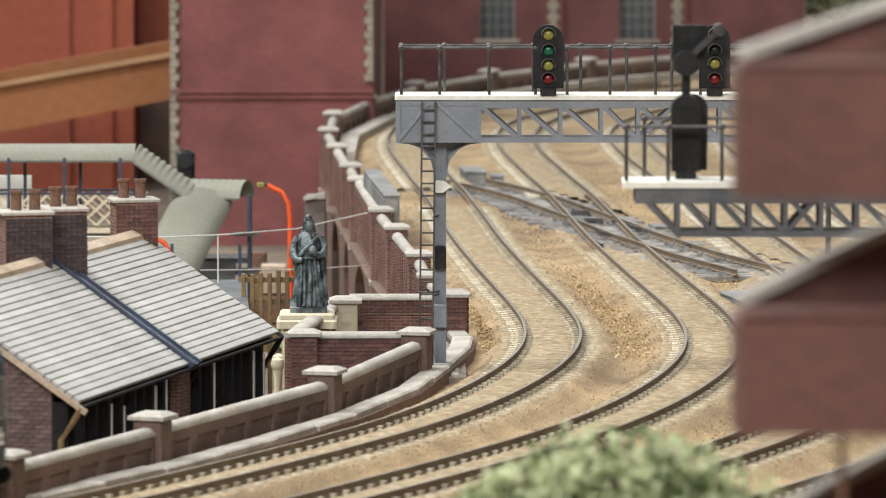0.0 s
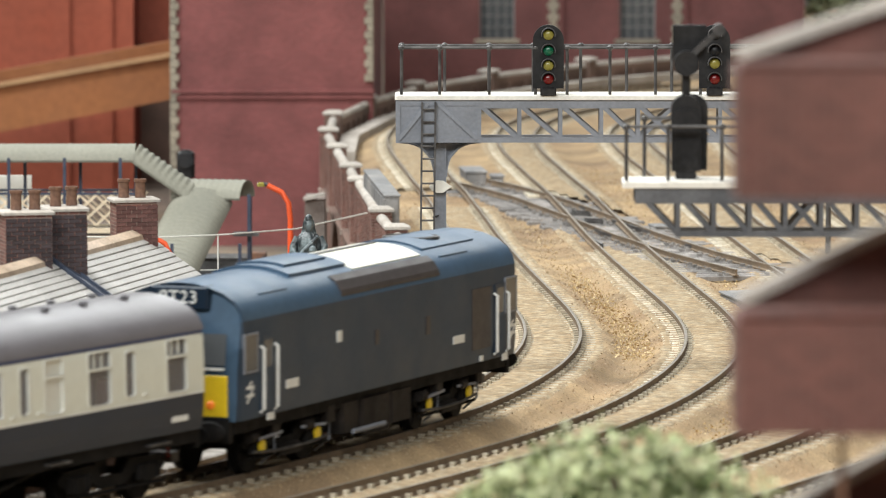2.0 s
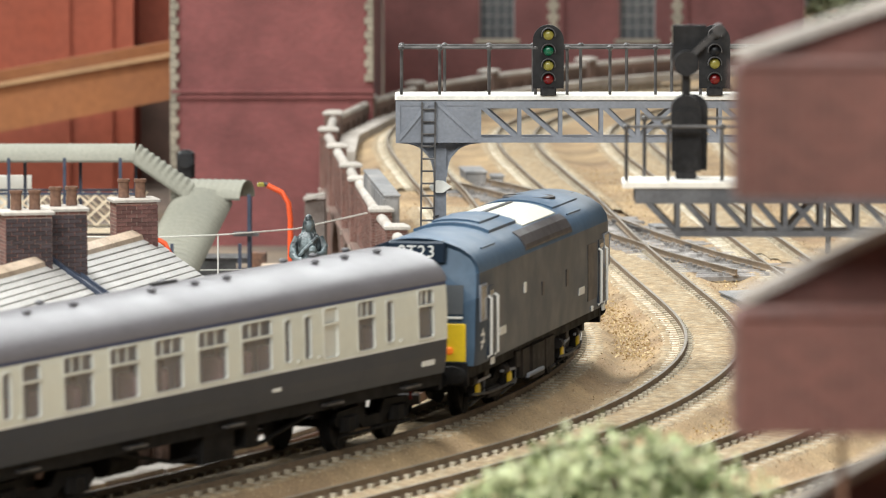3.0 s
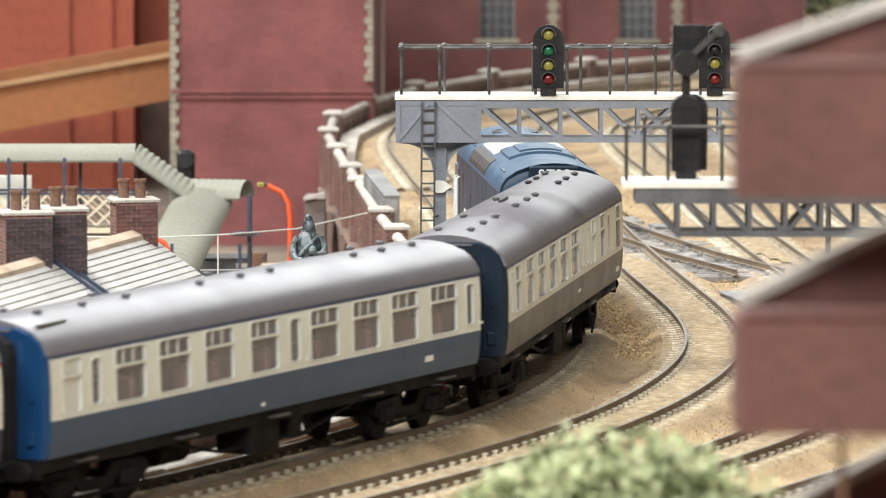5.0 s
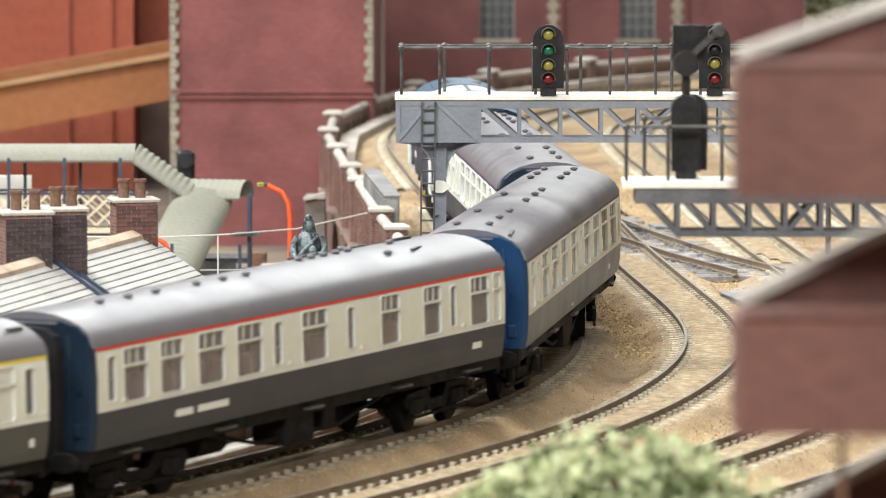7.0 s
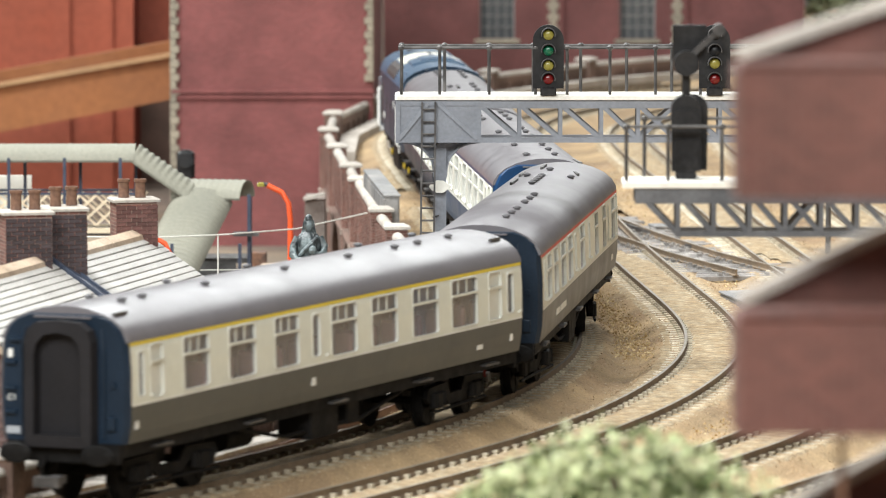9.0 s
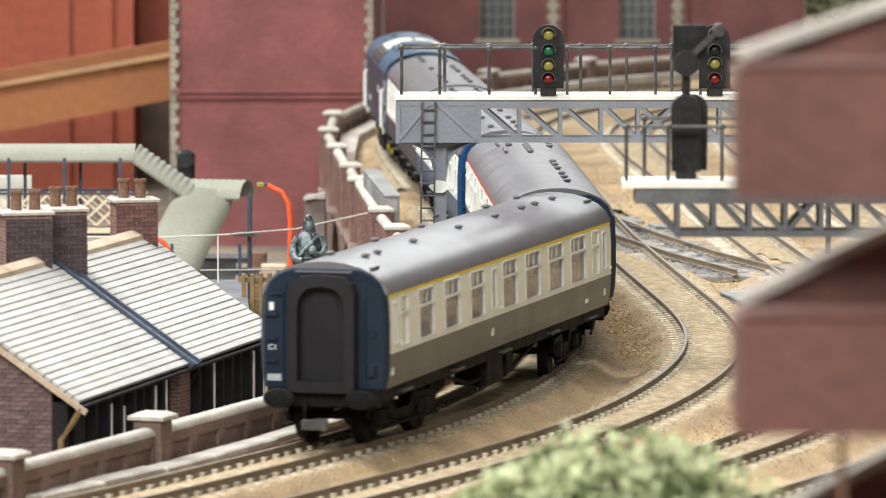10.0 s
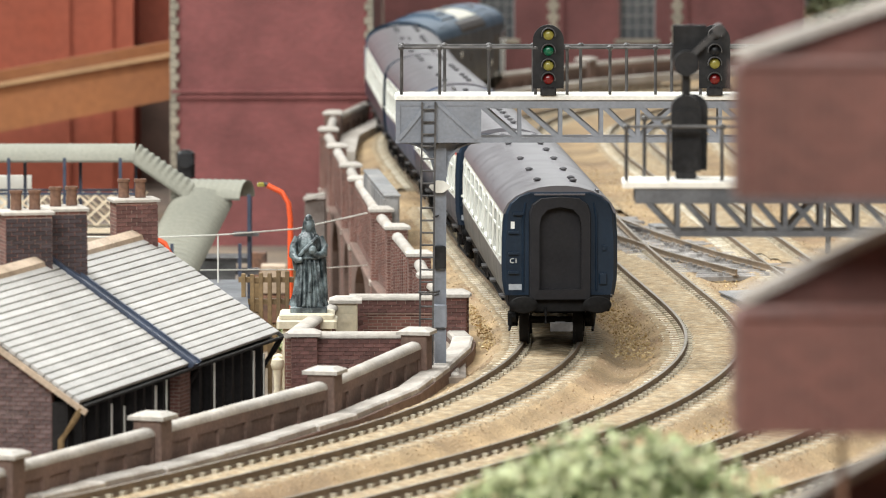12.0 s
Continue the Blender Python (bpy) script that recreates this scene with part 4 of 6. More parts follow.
        for u0, u1, z0, z1 in ((-34, -31, 31, 34), (-68, -60, 22, 24.3), (48, 56, 23, 25.2), (-8, -5.5, 28, 32), (28, 31, 27.5, 32.5), (68, 70, 16.5, 18), (-80, -76, 15, 16.8), (85, 88.5, 15.2, 17.2)):
            part("panel_mark", Shape().box(u0, u1, y0 + 0.05, y1 - 0.05, z0, z1), white_mark if (z1 - z0 < 3.5) else grille_brown, th)
        for c in (-91, 92.5):
            s = Shape()
            yy = sd * 17.75
            for dz in (0, 2.1):
                s.box(c - 2.4, c + 2.4, min(yy, yy + sd * 0.25), max(yy, yy + sd * 0.25), 22 + dz, 22.8 + dz)
            for a, b, z0, z1 in ((-2, 0.2, 20.6, 22.4), (0, 2, 22.4, 24.4), (-1.5, 1, 24.4, 26)):
                s.bar((c + a, yy + sd * 0.12, z0), (c + b, yy + sd * 0.12, z1), 0.3, 0.7)
            part("emblem", s, white_mark, th, "white linked-bar emblem")
    for d in (-1, 1):
        # end wall with yellow panel, windscreens and headcode box
        ring = low + up[1:]
        full = [ends(d * L, y, z) for y, z in ring] + [ends(d * L, -y, z) for y, z in ring[-2::-1]]
        k = len(full)
        e = part("end_wall", Shape().add(full, [tuple(range(k)) if d < 0 else tuple(range(k - 1, -1, -1))]), loco_blue, th)
        x0, x1 = sorted((d * (L - 0.2), d * (L + 0.5)))
        part("warning_panel", Shape().chamfered(x0, x1, -14.5, 14.5, 17.4, 28.0, 0.3), warn_yellow, e, "bright yellow warning panel")
        for y in (-10, 10):
            part("end_lamp", Shape().turn([(1.1, 0), (1.1, 0.6), (0.7, 0.9)], 12), lamp_orange, e, "orange round lamp", at=place(d * (L + 0.5), y, 20.4, 0, 0, 90 * d))
        for y in (-9.6, 0, 9.6):
            w = [(d * (L - max(0, z - 29) * 0.22 + 0.25), yy, z) for yy, z in ((y - 4, 30.5), (y + 4, 30.5), (y + 3.8, 38.5), (y - 3.8, 38.5))]
            part("windscreen", Shape().add(w + [(p[0] - d * 0.6, p[1], p[2]) for p in w], [(0, 1, 2, 3), (7, 6, 5, 4), (0, 4, 5, 1), (1, 5, 6, 2), (2, 6, 7, 3), (3, 7, 4, 0)]), dark_glass, e, "dark windscreen")
            part("wiper_rail", Shape().bar((d * (L + 0.3), y - 4, 29.6), (d * (L + 0.3), y + 4, 29.6), 0.5, 0.6), white_mark, e)
        hx0, hx1 = sorted((d * (L - 8), d * (L - 1.6)))
        hb = part("headcode_box", Shape().chamfered(hx0, hx1, -8.2, 8.2, 44.8, 50.6, 0.6), end_navy, e, "dark headcode box")
        txt = bpy.data.curves.new("headcode", "FONT")
        txt.body, txt.size, txt.extrude, txt.align_x, txt.align_y = "8T23", 4.7 * MM, 0.12 * MM, "CENTER", "CENTER"
        txt.space_character = 1.12
        txt.materials.append(white_mark)
        to = new("headcode", txt)
        to.parent = hb
        to.matrix_basis = place(d * (L - 1.5), 0, 47.6) @ Matrix(((0, 0, d, 0), (d, 0, 0, 0), (0, 1, 0, 0), (0, 0, 0, 1)))
        part("buffer_beam", Shape().box(min(d * (L - 2), d * (L + 0.4)), max(d * (L - 2), d * (L + 0.4)), -15, 15, 10.5, 17.0), under_black, th)
        buffers(th, d * L, d)
    part("underframe", Shape().box(-L + 3, L - 3, -15, 15, 12.5, 17.0), under_black, th)
    for u0, u1, y0, y1, z0 in ((-24, -13, -15.5, -5, 5.5), (-11, 8, -15.8, -5, 3.8), (10, 24, -15.5, -6, 5), (-24, 24, 5, 15.5, 4.5)):
        part("fuel_tank", Shape().chamfered(u0, u1, y0, y1, z0, 14.4, 0.8), tank_brown, th)
    part("tank_rail", Shape().tube([(-18, -15.8, 5.6), (4, -15.8, 5.6)], 0.7, 8), steel_grey, th)
    bg = [(bogie(th, u, wheels, True), u) for u in (-55, 55)]
    return th, bg


loco, b5 = locomotive(wheelsets)
STOCK = [(c4, b4, 0, 93), (c3, b3, 1, 93), (c2, b2, 2, 93), (c1, b1, 3, 93), (loco, b5, 4, 55)]


# ---- walls beside the line ----
def heading(pts, i):
    a, b = pts[max(i - 1, 0)], pts[min(i + 1, len(pts) - 1)]
    return math.atan2(b[1] - a[1], b[0] - a[0])


def between(a, b):
    """A pose at a that looks along to b, and the length."""
    return place(a[0], a[1], 0, math.degrees(math.atan2(b[1] - a[1], b[0] - a[0]))), math.hypot(b[0] - a[0], b[1] - a[1])


def coping(L, z, w=5.0, h=1.8):
    """A rounded coping bar along x."""
    n = 7
    prof = [(w / 2, z)] + [(w / 2 * math.cos(math.pi * k / n), z + 0.5 + h * math.sin(math.pi * k / n)) for k in range(n + 1)] + [(-w / 2, z)]
    k = len(prof)
    return Shape().add([(x, y, q) for x in (0, L) for y, q in prof], [(i, k + i, k + (i + 1) % k, (i + 1) % k) for i in range(k)] + [tuple(range(k)), tuple(range(2 * k - 1, k - 1, -1))])


def cap_block(w, z):
    """A pier cap: a slab with a weathered top."""
    h = w / 2
    return Shape().box(-h, h, -h, h, z, z + 1.0).add([(-h, -h, z + 1), (h, -h, z + 1), (h, h, z + 1), (-h, h, z + 1), (-h * 0.6, -h * 0.6, z + 1.9), (h * 0.6, -h * 0.6, z + 1.9), (h * 0.6, h * 0.6, z + 1.9), (-h * 0.6, h * 0.6, z + 1.9)], [(4, 5, 6, 7), (0, 1, 5, 4), (1, 2, 6, 5), (2, 3, 7, 6), (3, 0, 4, 7)])


near_wall = thing("parapet_wall", "low brown panelled brick parapet with pale rounded coping", "wall", kind="structure")
NEAR = [(-144, 1584), (-111, 1671), (-77.4, 1761), (-33.6, 1880), (-8, 1997)]
for a, b in zip(NEAR, NEAR[1:]):
    m, L = between(a, b)
    part("wall_panel", Shape().box(0, L, -1.5, 1.5, -66, 5.4), brick_brown, near_wall, at=m)
    part("rail_band", Shape().box(3, L - 3, -2.3, -1.5, 2.6, 5.4).box(3, L - 3, -2.3, -1.5, -8, -2.4), brick_brown, near_wall, at=m)
    k = max(2, round(L / 20))
    for i in range(k + 1):
        x = 3 + (L - 6) * i / k
        part("stile", Shape().box(x - 2.2, x + 2.2, -2.35, -1.5, -2.4, 2.6), brick_brown, near_wall, at=m)
    part("coping", coping(L, 5.4, 4.8), stone, near_wall, at=m, smooth=True)
for i, (x, y) in enumerate(NEAR):
    m = place(x, y, 0, math.degrees(heading(NEAR, i)))
    part("pier", Shape().chamfered(-4, 4, -4, 4, -66, 9.6, 0.3), brick_brown, near_wall, at=m)
    part("pier_cap", cap_block(10.4, 9.6), stone, near_wall, at=m)

KERB = [(-150, 1575), (-101, 1681), (-72, 1741), (-44, 1811), (-23, 1873), (-6, 1942), (3, 2009), (10, 2070), (11, 2100), (6, 2150)]
kerb_stone = material("chipped_kerb_stone", (0.42, 0.38, 0.34), 0.85, vary=0.2, scale=120, fine=700, bump=0.5, tint=(0.26, 0.21, 0.17), mix=0.7, mixscale=70, perobj=0.15)
edge = thing("edge_kerb", "chipped pale stone kerb along the trackbed edge", "kerb", kind="structure")
kp = []
for a, b in zip(KERB, KERB[1:]):
    n = max(1, round(math.hypot(b[0] - a[0], b[1] - a[1]) / 32))
    kp += [(a[0] + (b[0] - a[0]) * q / n, a[1] + (b[1] - a[1]) * q / n) for q in range(n)]
kp.append(KERB[-1])
for a, b in zip(kp, kp[1:]):
    m, L = between(a, b)
    d = random.uniform(-0.3, 0.3)
    part("kerb_stone", Shape().chamfered(0.2, L - 0.2, 1.2 + d * 2, 8, -2.8, -1.0 + d * 0.5, 0.5), kerb_stone, edge, at=m)
    part("kerb_face", Shape().box(0, L, 0.6, 8, -8, -2.8), brick_brown, edge, at=m)

# viaduct side from the court to the far bend
viaduct = thing("viaduct_wall", "red brick viaduct side with stone-capped piers and arches", "viaduct", kind="structure")
VIA = [(4, 2124), (-4, 2190), (-8.2, 2275), (-16.7, 2390), (-23.2, 2475), (-33.5, 2654), (-38.2, 2744), (-45.8, 2874), (-51.6, 2984), (-51.3, 3102), (-36.8, 3225), (-14, 3344), (24, 3450), (77, 3560), (150, 3660), (260, 3765), (420, 3880)]
for i, (a, b) in enumerate(zip(VIA, VIA[1:])):
    m, L = between(a, b)
    m = m @ place(0, 0, zdrop(a[1]))
    if L < 5:
        continue
    mat = brick_dark if i < 9 else brick_brown
    part("parapet", Shape().box(0, L, -1.4, 1.4, -16, 6.6), mat, viaduct, at=m)
    part("coping", coping(L, 6.6, 4.0, 1.8), stone, viaduct, at=m, smooth=True)
    if i >= 8:
        part("panel_band", Shape().box(3, L - 3, -2.2, -1.4, 3.4, 6.6).box(3, L - 3, -2.2, -1.4, -6, -2), mat, viaduct, at=m)
        for q in np.linspace(3, L - 3, max(2, round(L / 22)) + 1):
            part("stile", Shape().box(q - 2, q + 2, -2.25, -1.4, -2, 3.4), mat, viaduct, at=m)
        part("inner_kerb", Shape().box(0, L, -12, -4, -6, 0.2), stone, viaduct, at=m)
    else:
        for q in np.linspace(8, L - 8, max(2, round(L / 11))):
            part("brick_rib", Shape().box(q - 1.6, q + 1.6, 1.4, 2.6, -11, 5.6), mat, viaduct, at=m)
    part("string_course", Shape().chamfered(0, L, 0, 4.4, -17.5, -16.2, 0.5), brick_brown, viaduct, at=m)
    # arch bay: wall with an arched opening, and the vault behind
    w0, w1, zs = L * 0.22, L * 0.78, -34
    n = 10
    arch = [(w0 + (w1 - w0) * (0.5 - 0.5 * math.cos(math.pi * k / n)), zs + min((w1 - w0) * 0.5, 15) * math.sin(math.pi * k / n)) for k in range(n + 1)]
    outer = [(x, 3.6, -17.4) for x, z in arch]
    v = [(x, 3.6, z) for x, z in arch] + outer + [(x, -30, z) for x, z in arch]
    f = [(k, k + 1, n + 2 + k, n + 1 + k) for k in range(n)] + [(k + 1, k, 2 * n + 2 + k, 2 * n + 3 + k) for k in range(n)]
    sh = Shape().add(v, f)
    sh.box(0, w0, -30, 3.6, -66, -17.4).box(w1, L, -30, 3.6, -66, -17.4)
    part("arch_bay", sh, brick_brown, viaduct, at=m)
for i, (x, y) in enumerate(VIA):
    m = place(x, y, zdrop(y), math.degrees(heading(VIA, i)))
    w = 3.9
    part("pier", Shape().chamfered(-w, w, -w, w, -66 - zdrop(y), 9.8, 0.3), brick_dark if i < 9 else brick_brown, viaduct, at=m)
    part("pier_cap", cap_block(2 * w + 1.6, 9.8), stone, viaduct, at=m)
    part("pier_ledge", Shape().chamfered(-w - 0.5, w + 0.5, -w - 0.5, w + 0.5, -18, -16, 0.4), stone, viaduct, at=m)

# ---- court with statue ----
court = thing("court_wall", "weathered brick court walls with stone coping and a cream pier", "wall", kind="structure")
BRICK = Shape().chamfered(-1.4, 1.4, -0.22, 0.3, -0.54, 0.54, 0.1).mesh("brick", brickpiece := material("brick_piece", (0.13, 0.058, 0.05), 0.85, vary=0.3, scale=200, fine=900, bump=0.3, tint=(0.1, 0.06, 0.055), mix=0.5, mixscale=90, perobj=0.35))
GABLE_BRICK = Shape().chamfered(-1.4, 1.4, -0.22, 0.3, -0.54, 0.54, 0.1).mesh("brick", material("dusty_brick_piece", (0.115, 0.078, 0.076), 0.85, vary=0.3, scale=200, fine=900, bump=0.3, tint=(0.17, 0.11, 0.1), mix=0.6, mixscale=90, perobj=0.3))


def bricks(parent, m, L, z0, z1, inside=None, mesh=None, gap=3.1, rise=1.22):
    """Courses of bricks on the face y = 0 of m, looking to -y."""
    n = max(1, round(L / gap))
    gap = L / n
    for r in range(int((z1 - z0) / rise)):
        z = z0 + rise * (r + 0.5)
        run_of = [(gap * (i + 0.5), 1.0) for i in range(n)] if r % 2 else [(gap * 0.25, 0.46)] + [(gap * i, 1.0) for i in range(1, n)] + [(L - gap * 0.25, 0.46)]
        for x, w in run_of:
            if inside is None or inside(x, z):
                part("brick", mesh or BRICK, None, parent, at=m @ place(x, random.uniform(-0.06, 0.06), z) @ Matrix.Diagonal((w * gap / 3.02, 1, 1, 1)))


def court_run(a, b, z1, panel=False):
    m, L = between(a, b)
    part("wall_body", Shape().box(0, L, 0, 4, -66, z1), brick_dark, court, at=m)
    part("coping", coping(L, z1, 5.4, 1.4), stone, court, at=m @ place(0, 2, 0), smooth=True)
    bricks(court, m, L, z1 - 15, z1, inside=(lambda x, z: not (5 < x < L - 5 and z1 - 12 < z < z1 - 4.5)) if panel else None)
    if panel:
        part("panel_edge", Shape().box(5, L - 5, -0.7, 0.2, z1 - 4.6, z1 - 4.1), brick_brown, court, at=m)


court_run((-30, 2122), (3, 2122), 8.4, True)
court_run((-44, 2004), (-10, 2004), 7.6)
m, L = between((-46, 2006), (-34, 2120))
part("wall_body", Shape().box(0, L, -2, 2, -66, 7.4), brick_dark, court, at=m)
part("coping", coping(L, 7.4, 5.6, 1.4), stone, court, at=m, smooth=True)
part("pier", Shape().chamfered(-4, 4, -4, 4, -66, 8.4, 0.3), brick_dark, court, at=place(-42, 2004))
part("pier_cap", cap_block(10, 8.4), stone, court, at=place(-42, 2004))
bricks(court, place(-46, 2000, 0), 8, -8, 8.2)
part("cream_pier", Shape().chamfered(-3.8, 3.8, -3.8, 3.8, -66, 9.4, 0.4).box(-2.4, 2.4, -4.3, -3.8, -14, 6).turn([(1.6, -0.2), (1.6, 0.6)], 12, m=Matrix.Translation((0, -4, 4.6)) @ Matrix.Rotation(1.5708, 4, "X")), cream_stone, court, "cream stone gate pier", at=place(-31, 2104))
part("pier_cap", cap_block(10.5, 9.4), stone, court, at=place(-31, 2104))
part("pier", Shape().chamfered(-3.4, 3.4, -3, 4, -66, 9.8, 0.3), brick_dark, court, at=place(4.2, 2120))
part("pier_cap", cap_block(9, 9.8), stone, court, at=place(4.2, 2120))
bricks(court, place(0.9, 2117, 0), 6.6, -6, 9.6)
part("court_floor", Shape().box(-32, 7, 2004, 2122, -66, -4.4), street_mat, court)
plinth = thing("statue_plinth", "cream stone plinth with moulded cornice carrying the statue", "plinth")
sh = Shape().chamfered(-7.6, 7.6, -7.6, 7.6, -65, 5, 0.5).chamfered(-9.4, 9.4, -9.4, 9.4, 5, 8, 0.8).chamfered(-8.6, 8.6, -8.6, 8.6, 8, 9.6, 0.5)
part("block", sh, cream_stone, plinth, at=place(-42.5, 2070))
part("base_mould", Shape().chamfered(-9, 9, -9, 9, -65, -34, 0.8), cream_stone, plinth, at=place(-42.5, 2070))
for e in (-1, 1):
    part("ball_finial", Shape().turn([(0.8, -6), (0.8, 0), (1.8, 0.8), (2.2, 2.2), (1.8, 3.6), (0.4, 4.4)], 12), cream_stone, plinth, at=place(-51.5, 2064 + 6 * e, -8), smooth=True)
    part("finial_post", Shape().turn([(1.6, -65), (1.2, -20), (1.7, -14), (1.0, -12), (1.4, -5)], 10), cream_stone, plinth, at=place(-51.5, 2064 + 6 * e, -2), smooth=True)


def statue():
    """A robed bronze figure: folded skirt, sash, bent arms, veiled and crowned head."""
    sh = Shape()
    sh.chamfered(-6.8, 6.8, -5.4, 5.4, 9.6, 11.6, 0.3)
    n = 96
    prof = [(6.3, 11.6), (5.9, 13), (5.2, 16), (4.7, 20), (4.3, 24), (3.9, 26.2), (3.7, 27.2), (4.2, 28.2), (4.5, 30), (4.7, 32), (4.3, 33.6), (3.2, 34.8), (1.9, 35.6), (1.4, 36.2)]
    v = []
    for r, z in prof:
        for k in range(n):
            a = 6.28319 * k / n
            deep = 1.0 if z < 26.5 else 0.3
            fold = 1 + deep * (0.17 * abs(math.sin(6.5 * a + 0.06 * z)) - 0.09 + 0.1 * math.sin(15 * a - z * 0.12 + 0.8) + 0.12 * noise.noise((math.cos(a) * 3, math.sin(a) * 3, z * 0.09)))
            v.append((r * fold * math.cos(a), r * fold * 0.82 * math.sin(a), z))
    f = [(i * n + k, i * n + (k + 1) % n, i * n + n + (k + 1) % n, i * n + n + k) for i in range(len(prof) - 1) for k in range(n)]
    sh.add(v, f)
    # head, veil and crown
    sh.turn([(1.2, 35.2), (1.4, 36.2), (1.75, 37.2), (1.7, 38.4), (1.2, 39.2)], 16, m=Matrix.Translation((0, -0.5, 0)))
    sh.turn([(3.3, 33.8), (2.8, 35.4), (2.35, 37), (2.2, 38.4), (1.7, 39.4), (0.9, 39.9)], 14, m=Matrix.Translation((0, 0.9, 0)) @ Matrix.Diagonal((1, 0.8, 1, 1)))
    sh.turn([(1.35, 39.2), (1.55, 39.6), (1.45, 40.2), (0.9, 40.9), (0.3, 41.2)], 10, m=Matrix.Translation((0, 0.1, 0)))
    # arms, one across the breast and one holding an orb
    sh.tube([(-4.0, 0, 33.6), (-5.6, -0.8, 30.6), (-5.9, -2.0, 28.2), (-4.2, -4.0, 26.6), (-2.2, -4.7, 26.8)], [1.5, 1.6, 1.5, 1.15, 0.85], 12)
    sh.tube([(4.0, 0, 33.6), (5.7, -0.8, 30.8), (5.6, -2.4, 28.6), (3.8, -4.4, 28.2), (1.8, -5.0, 29)], [1.5, 1.6, 1.5, 1.2, 0.9], 12)
    sh.turn([(0.3, -1.5), (1.2, -1.0), (1.6, 0), (1.2, 1.0), (0.3, 1.5)], 12, m=Matrix.Translation((1.6, -5.2, 30)))
    # hanging sleeves, sash, girdle and the trailing robe
    sh.tube([(-5.0, -1.4, 28.4), (-5.0, -1.6, 25.6), (-4.8, -1.6, 23)], [1.2, 1.1, 0.4], 10)
    sh.tube([(5.0, -1.4, 28.4), (5.6, -1.0, 22), (6.6, 0, 13.5)], [1.3, 1.2, 0.6], 10)
    sh.tube([(3.4, -2.6, 34.2), (1.4, -3.9, 32.4), (-1.4, -4.1, 30), (-3.8, -3.0, 27.6)], [0.6, 0.8, 0.8, 0.6], 8)
    sh.tube([(4.2 * math.cos(a), 3.5 * math.sin(a), 26.8 - 0.5 * math.sin(a)) for a in np.linspace(-3.3, 0.2, 14)], 0.5, 8)
    sh.tube([(0.4, -3.9, 26.6), (0.7, -4.9, 21), (0.6, -5.4, 16.5)], [0.5, 0.55, 0.75], 8)
    for q in range(9):
        a = -2.9 + 0.33 * q
        sh.tube([(3.9 * math.cos(a), 3.2 * math.sin(a), 26), (4.9 * math.cos(a + 0.06), 4.0 * math.sin(a + 0.06), 19), (6.1 * math.cos(a + 0.1), 5.0 * math.sin(a + 0.1), 11.8)], [0.35, 0.6, 0.8], 6)
    sh.v = [(x * 0.84, y, 9.6 + (z - 9.6) * 0.965) for x, y, z in sh.v]
    return sh


tagged(part("statue", statue(), bronze, at=place(-42, 2070), smooth=True), "verdigris bronze statue of a robed figure on the plinth", "statue")

# ---- terrace of houses ----
HX, HY, HT = -97.0, 1757.0, 75.9
hm = place(HX, HY, 0, HT)
house = thing("terrace_house", "terrace of brick houses with pale slate roof and black timber side", "house")
RUN, RISE, LONG, EAVE = 41.5, 28.7, 198.0, 14.0
slope = math.degrees(math.atan2(RISE, RUN))
SL = math.hypot(RISE, RUN)
roof = part("roof", Shape().add([(u, v, z) for u in (1, LONG - 1) for v, z in ((1, EAVE - 1), (RUN, EAVE + RISE - 0.8), (2 * RUN, EAVE - 0.5), (RUN, EAVE + RISE - 4))], [(0, 4, 5, 1), (1, 5, 6, 2), (3, 2, 6, 7), (0, 3, 7, 4), (0, 1, 2, 3), (4, 7, 6, 5)]), black_timber, house, at=hm)
NC = 21
for u0, u1 in ((0, 102.6), (109.0, LONG)):
    for i in range(NC):
        s0 = SL * i / NC
        c = Shape().chamfered(0, u1 - u0, 0, SL / NC - 0.26, 0, 1.0, 0.12)
        part("slate_course", c, slate, roof, at=place(u0 + random.uniform(-0.4, 0.4), 0, EAVE) @ place(0, 0, 0, 0, slope) @ place(0, s0, 0.15) @ place(0, 0, 0, random.uniform(-0.08, 0.08), -2.4 + random.uniform(-0.5, 0.5)))
part("lead_flashing", Shape().box(102.6, 109, -1.5, SL, 0, 1.6).box(102.4, 103.4, -1.5, SL, 1.6, 2.3).box(108.2, 109.2, -1.5, SL, 1.6, 2.3), lead, roof, "dark blue lead flashing", at=place(0, 0, EAVE) @ place(0, 0, 0, 0, slope))
for u0, u1 in ((-2, 30), (30.3, 62), (62.3, 94), (124, 160), (160.3, 194)):
    part("ridge_tile", Shape().add([(u, v, z) for u in (u0, u1) for v, z in ((RUN - 3, EAVE + RISE - 1), (RUN - 2.6, EAVE + RISE + 0.6), (RUN, EAVE + RISE + 2.2), (RUN + 2.6, EAVE + RISE + 0.6), (RUN + 3, EAVE + RISE - 1))], [(0, 5, 6, 1), (1, 6, 7, 2), (2, 7, 8, 3), (3, 8, 9, 4), (0, 1, 2, 3, 4), (9, 8, 7, 6, 5)]), ridge_tile, roof, "tan clay ridge tile")
part("barge_board", Shape().bar((-0.8, -2.5, EAVE - 2.3), (-0.8, RUN, EAVE + RISE - 1.2), 0.8, 1.5), ridge_tile, roof, "tan barge board")
part("gutter", Shape().tube([(0, -1.2, EAVE - 0.8), (LONG + 1, -1.2, EAVE - 0.8)], 0.55, 8), black_timber, roof)
part("verge_board", Shape().bar((LONG + 0.3, -1.5, EAVE - 0.6), (LONG + 0.3, RUN, EAVE + RISE - 0.6), 0.6, 1.2), iron, roof)
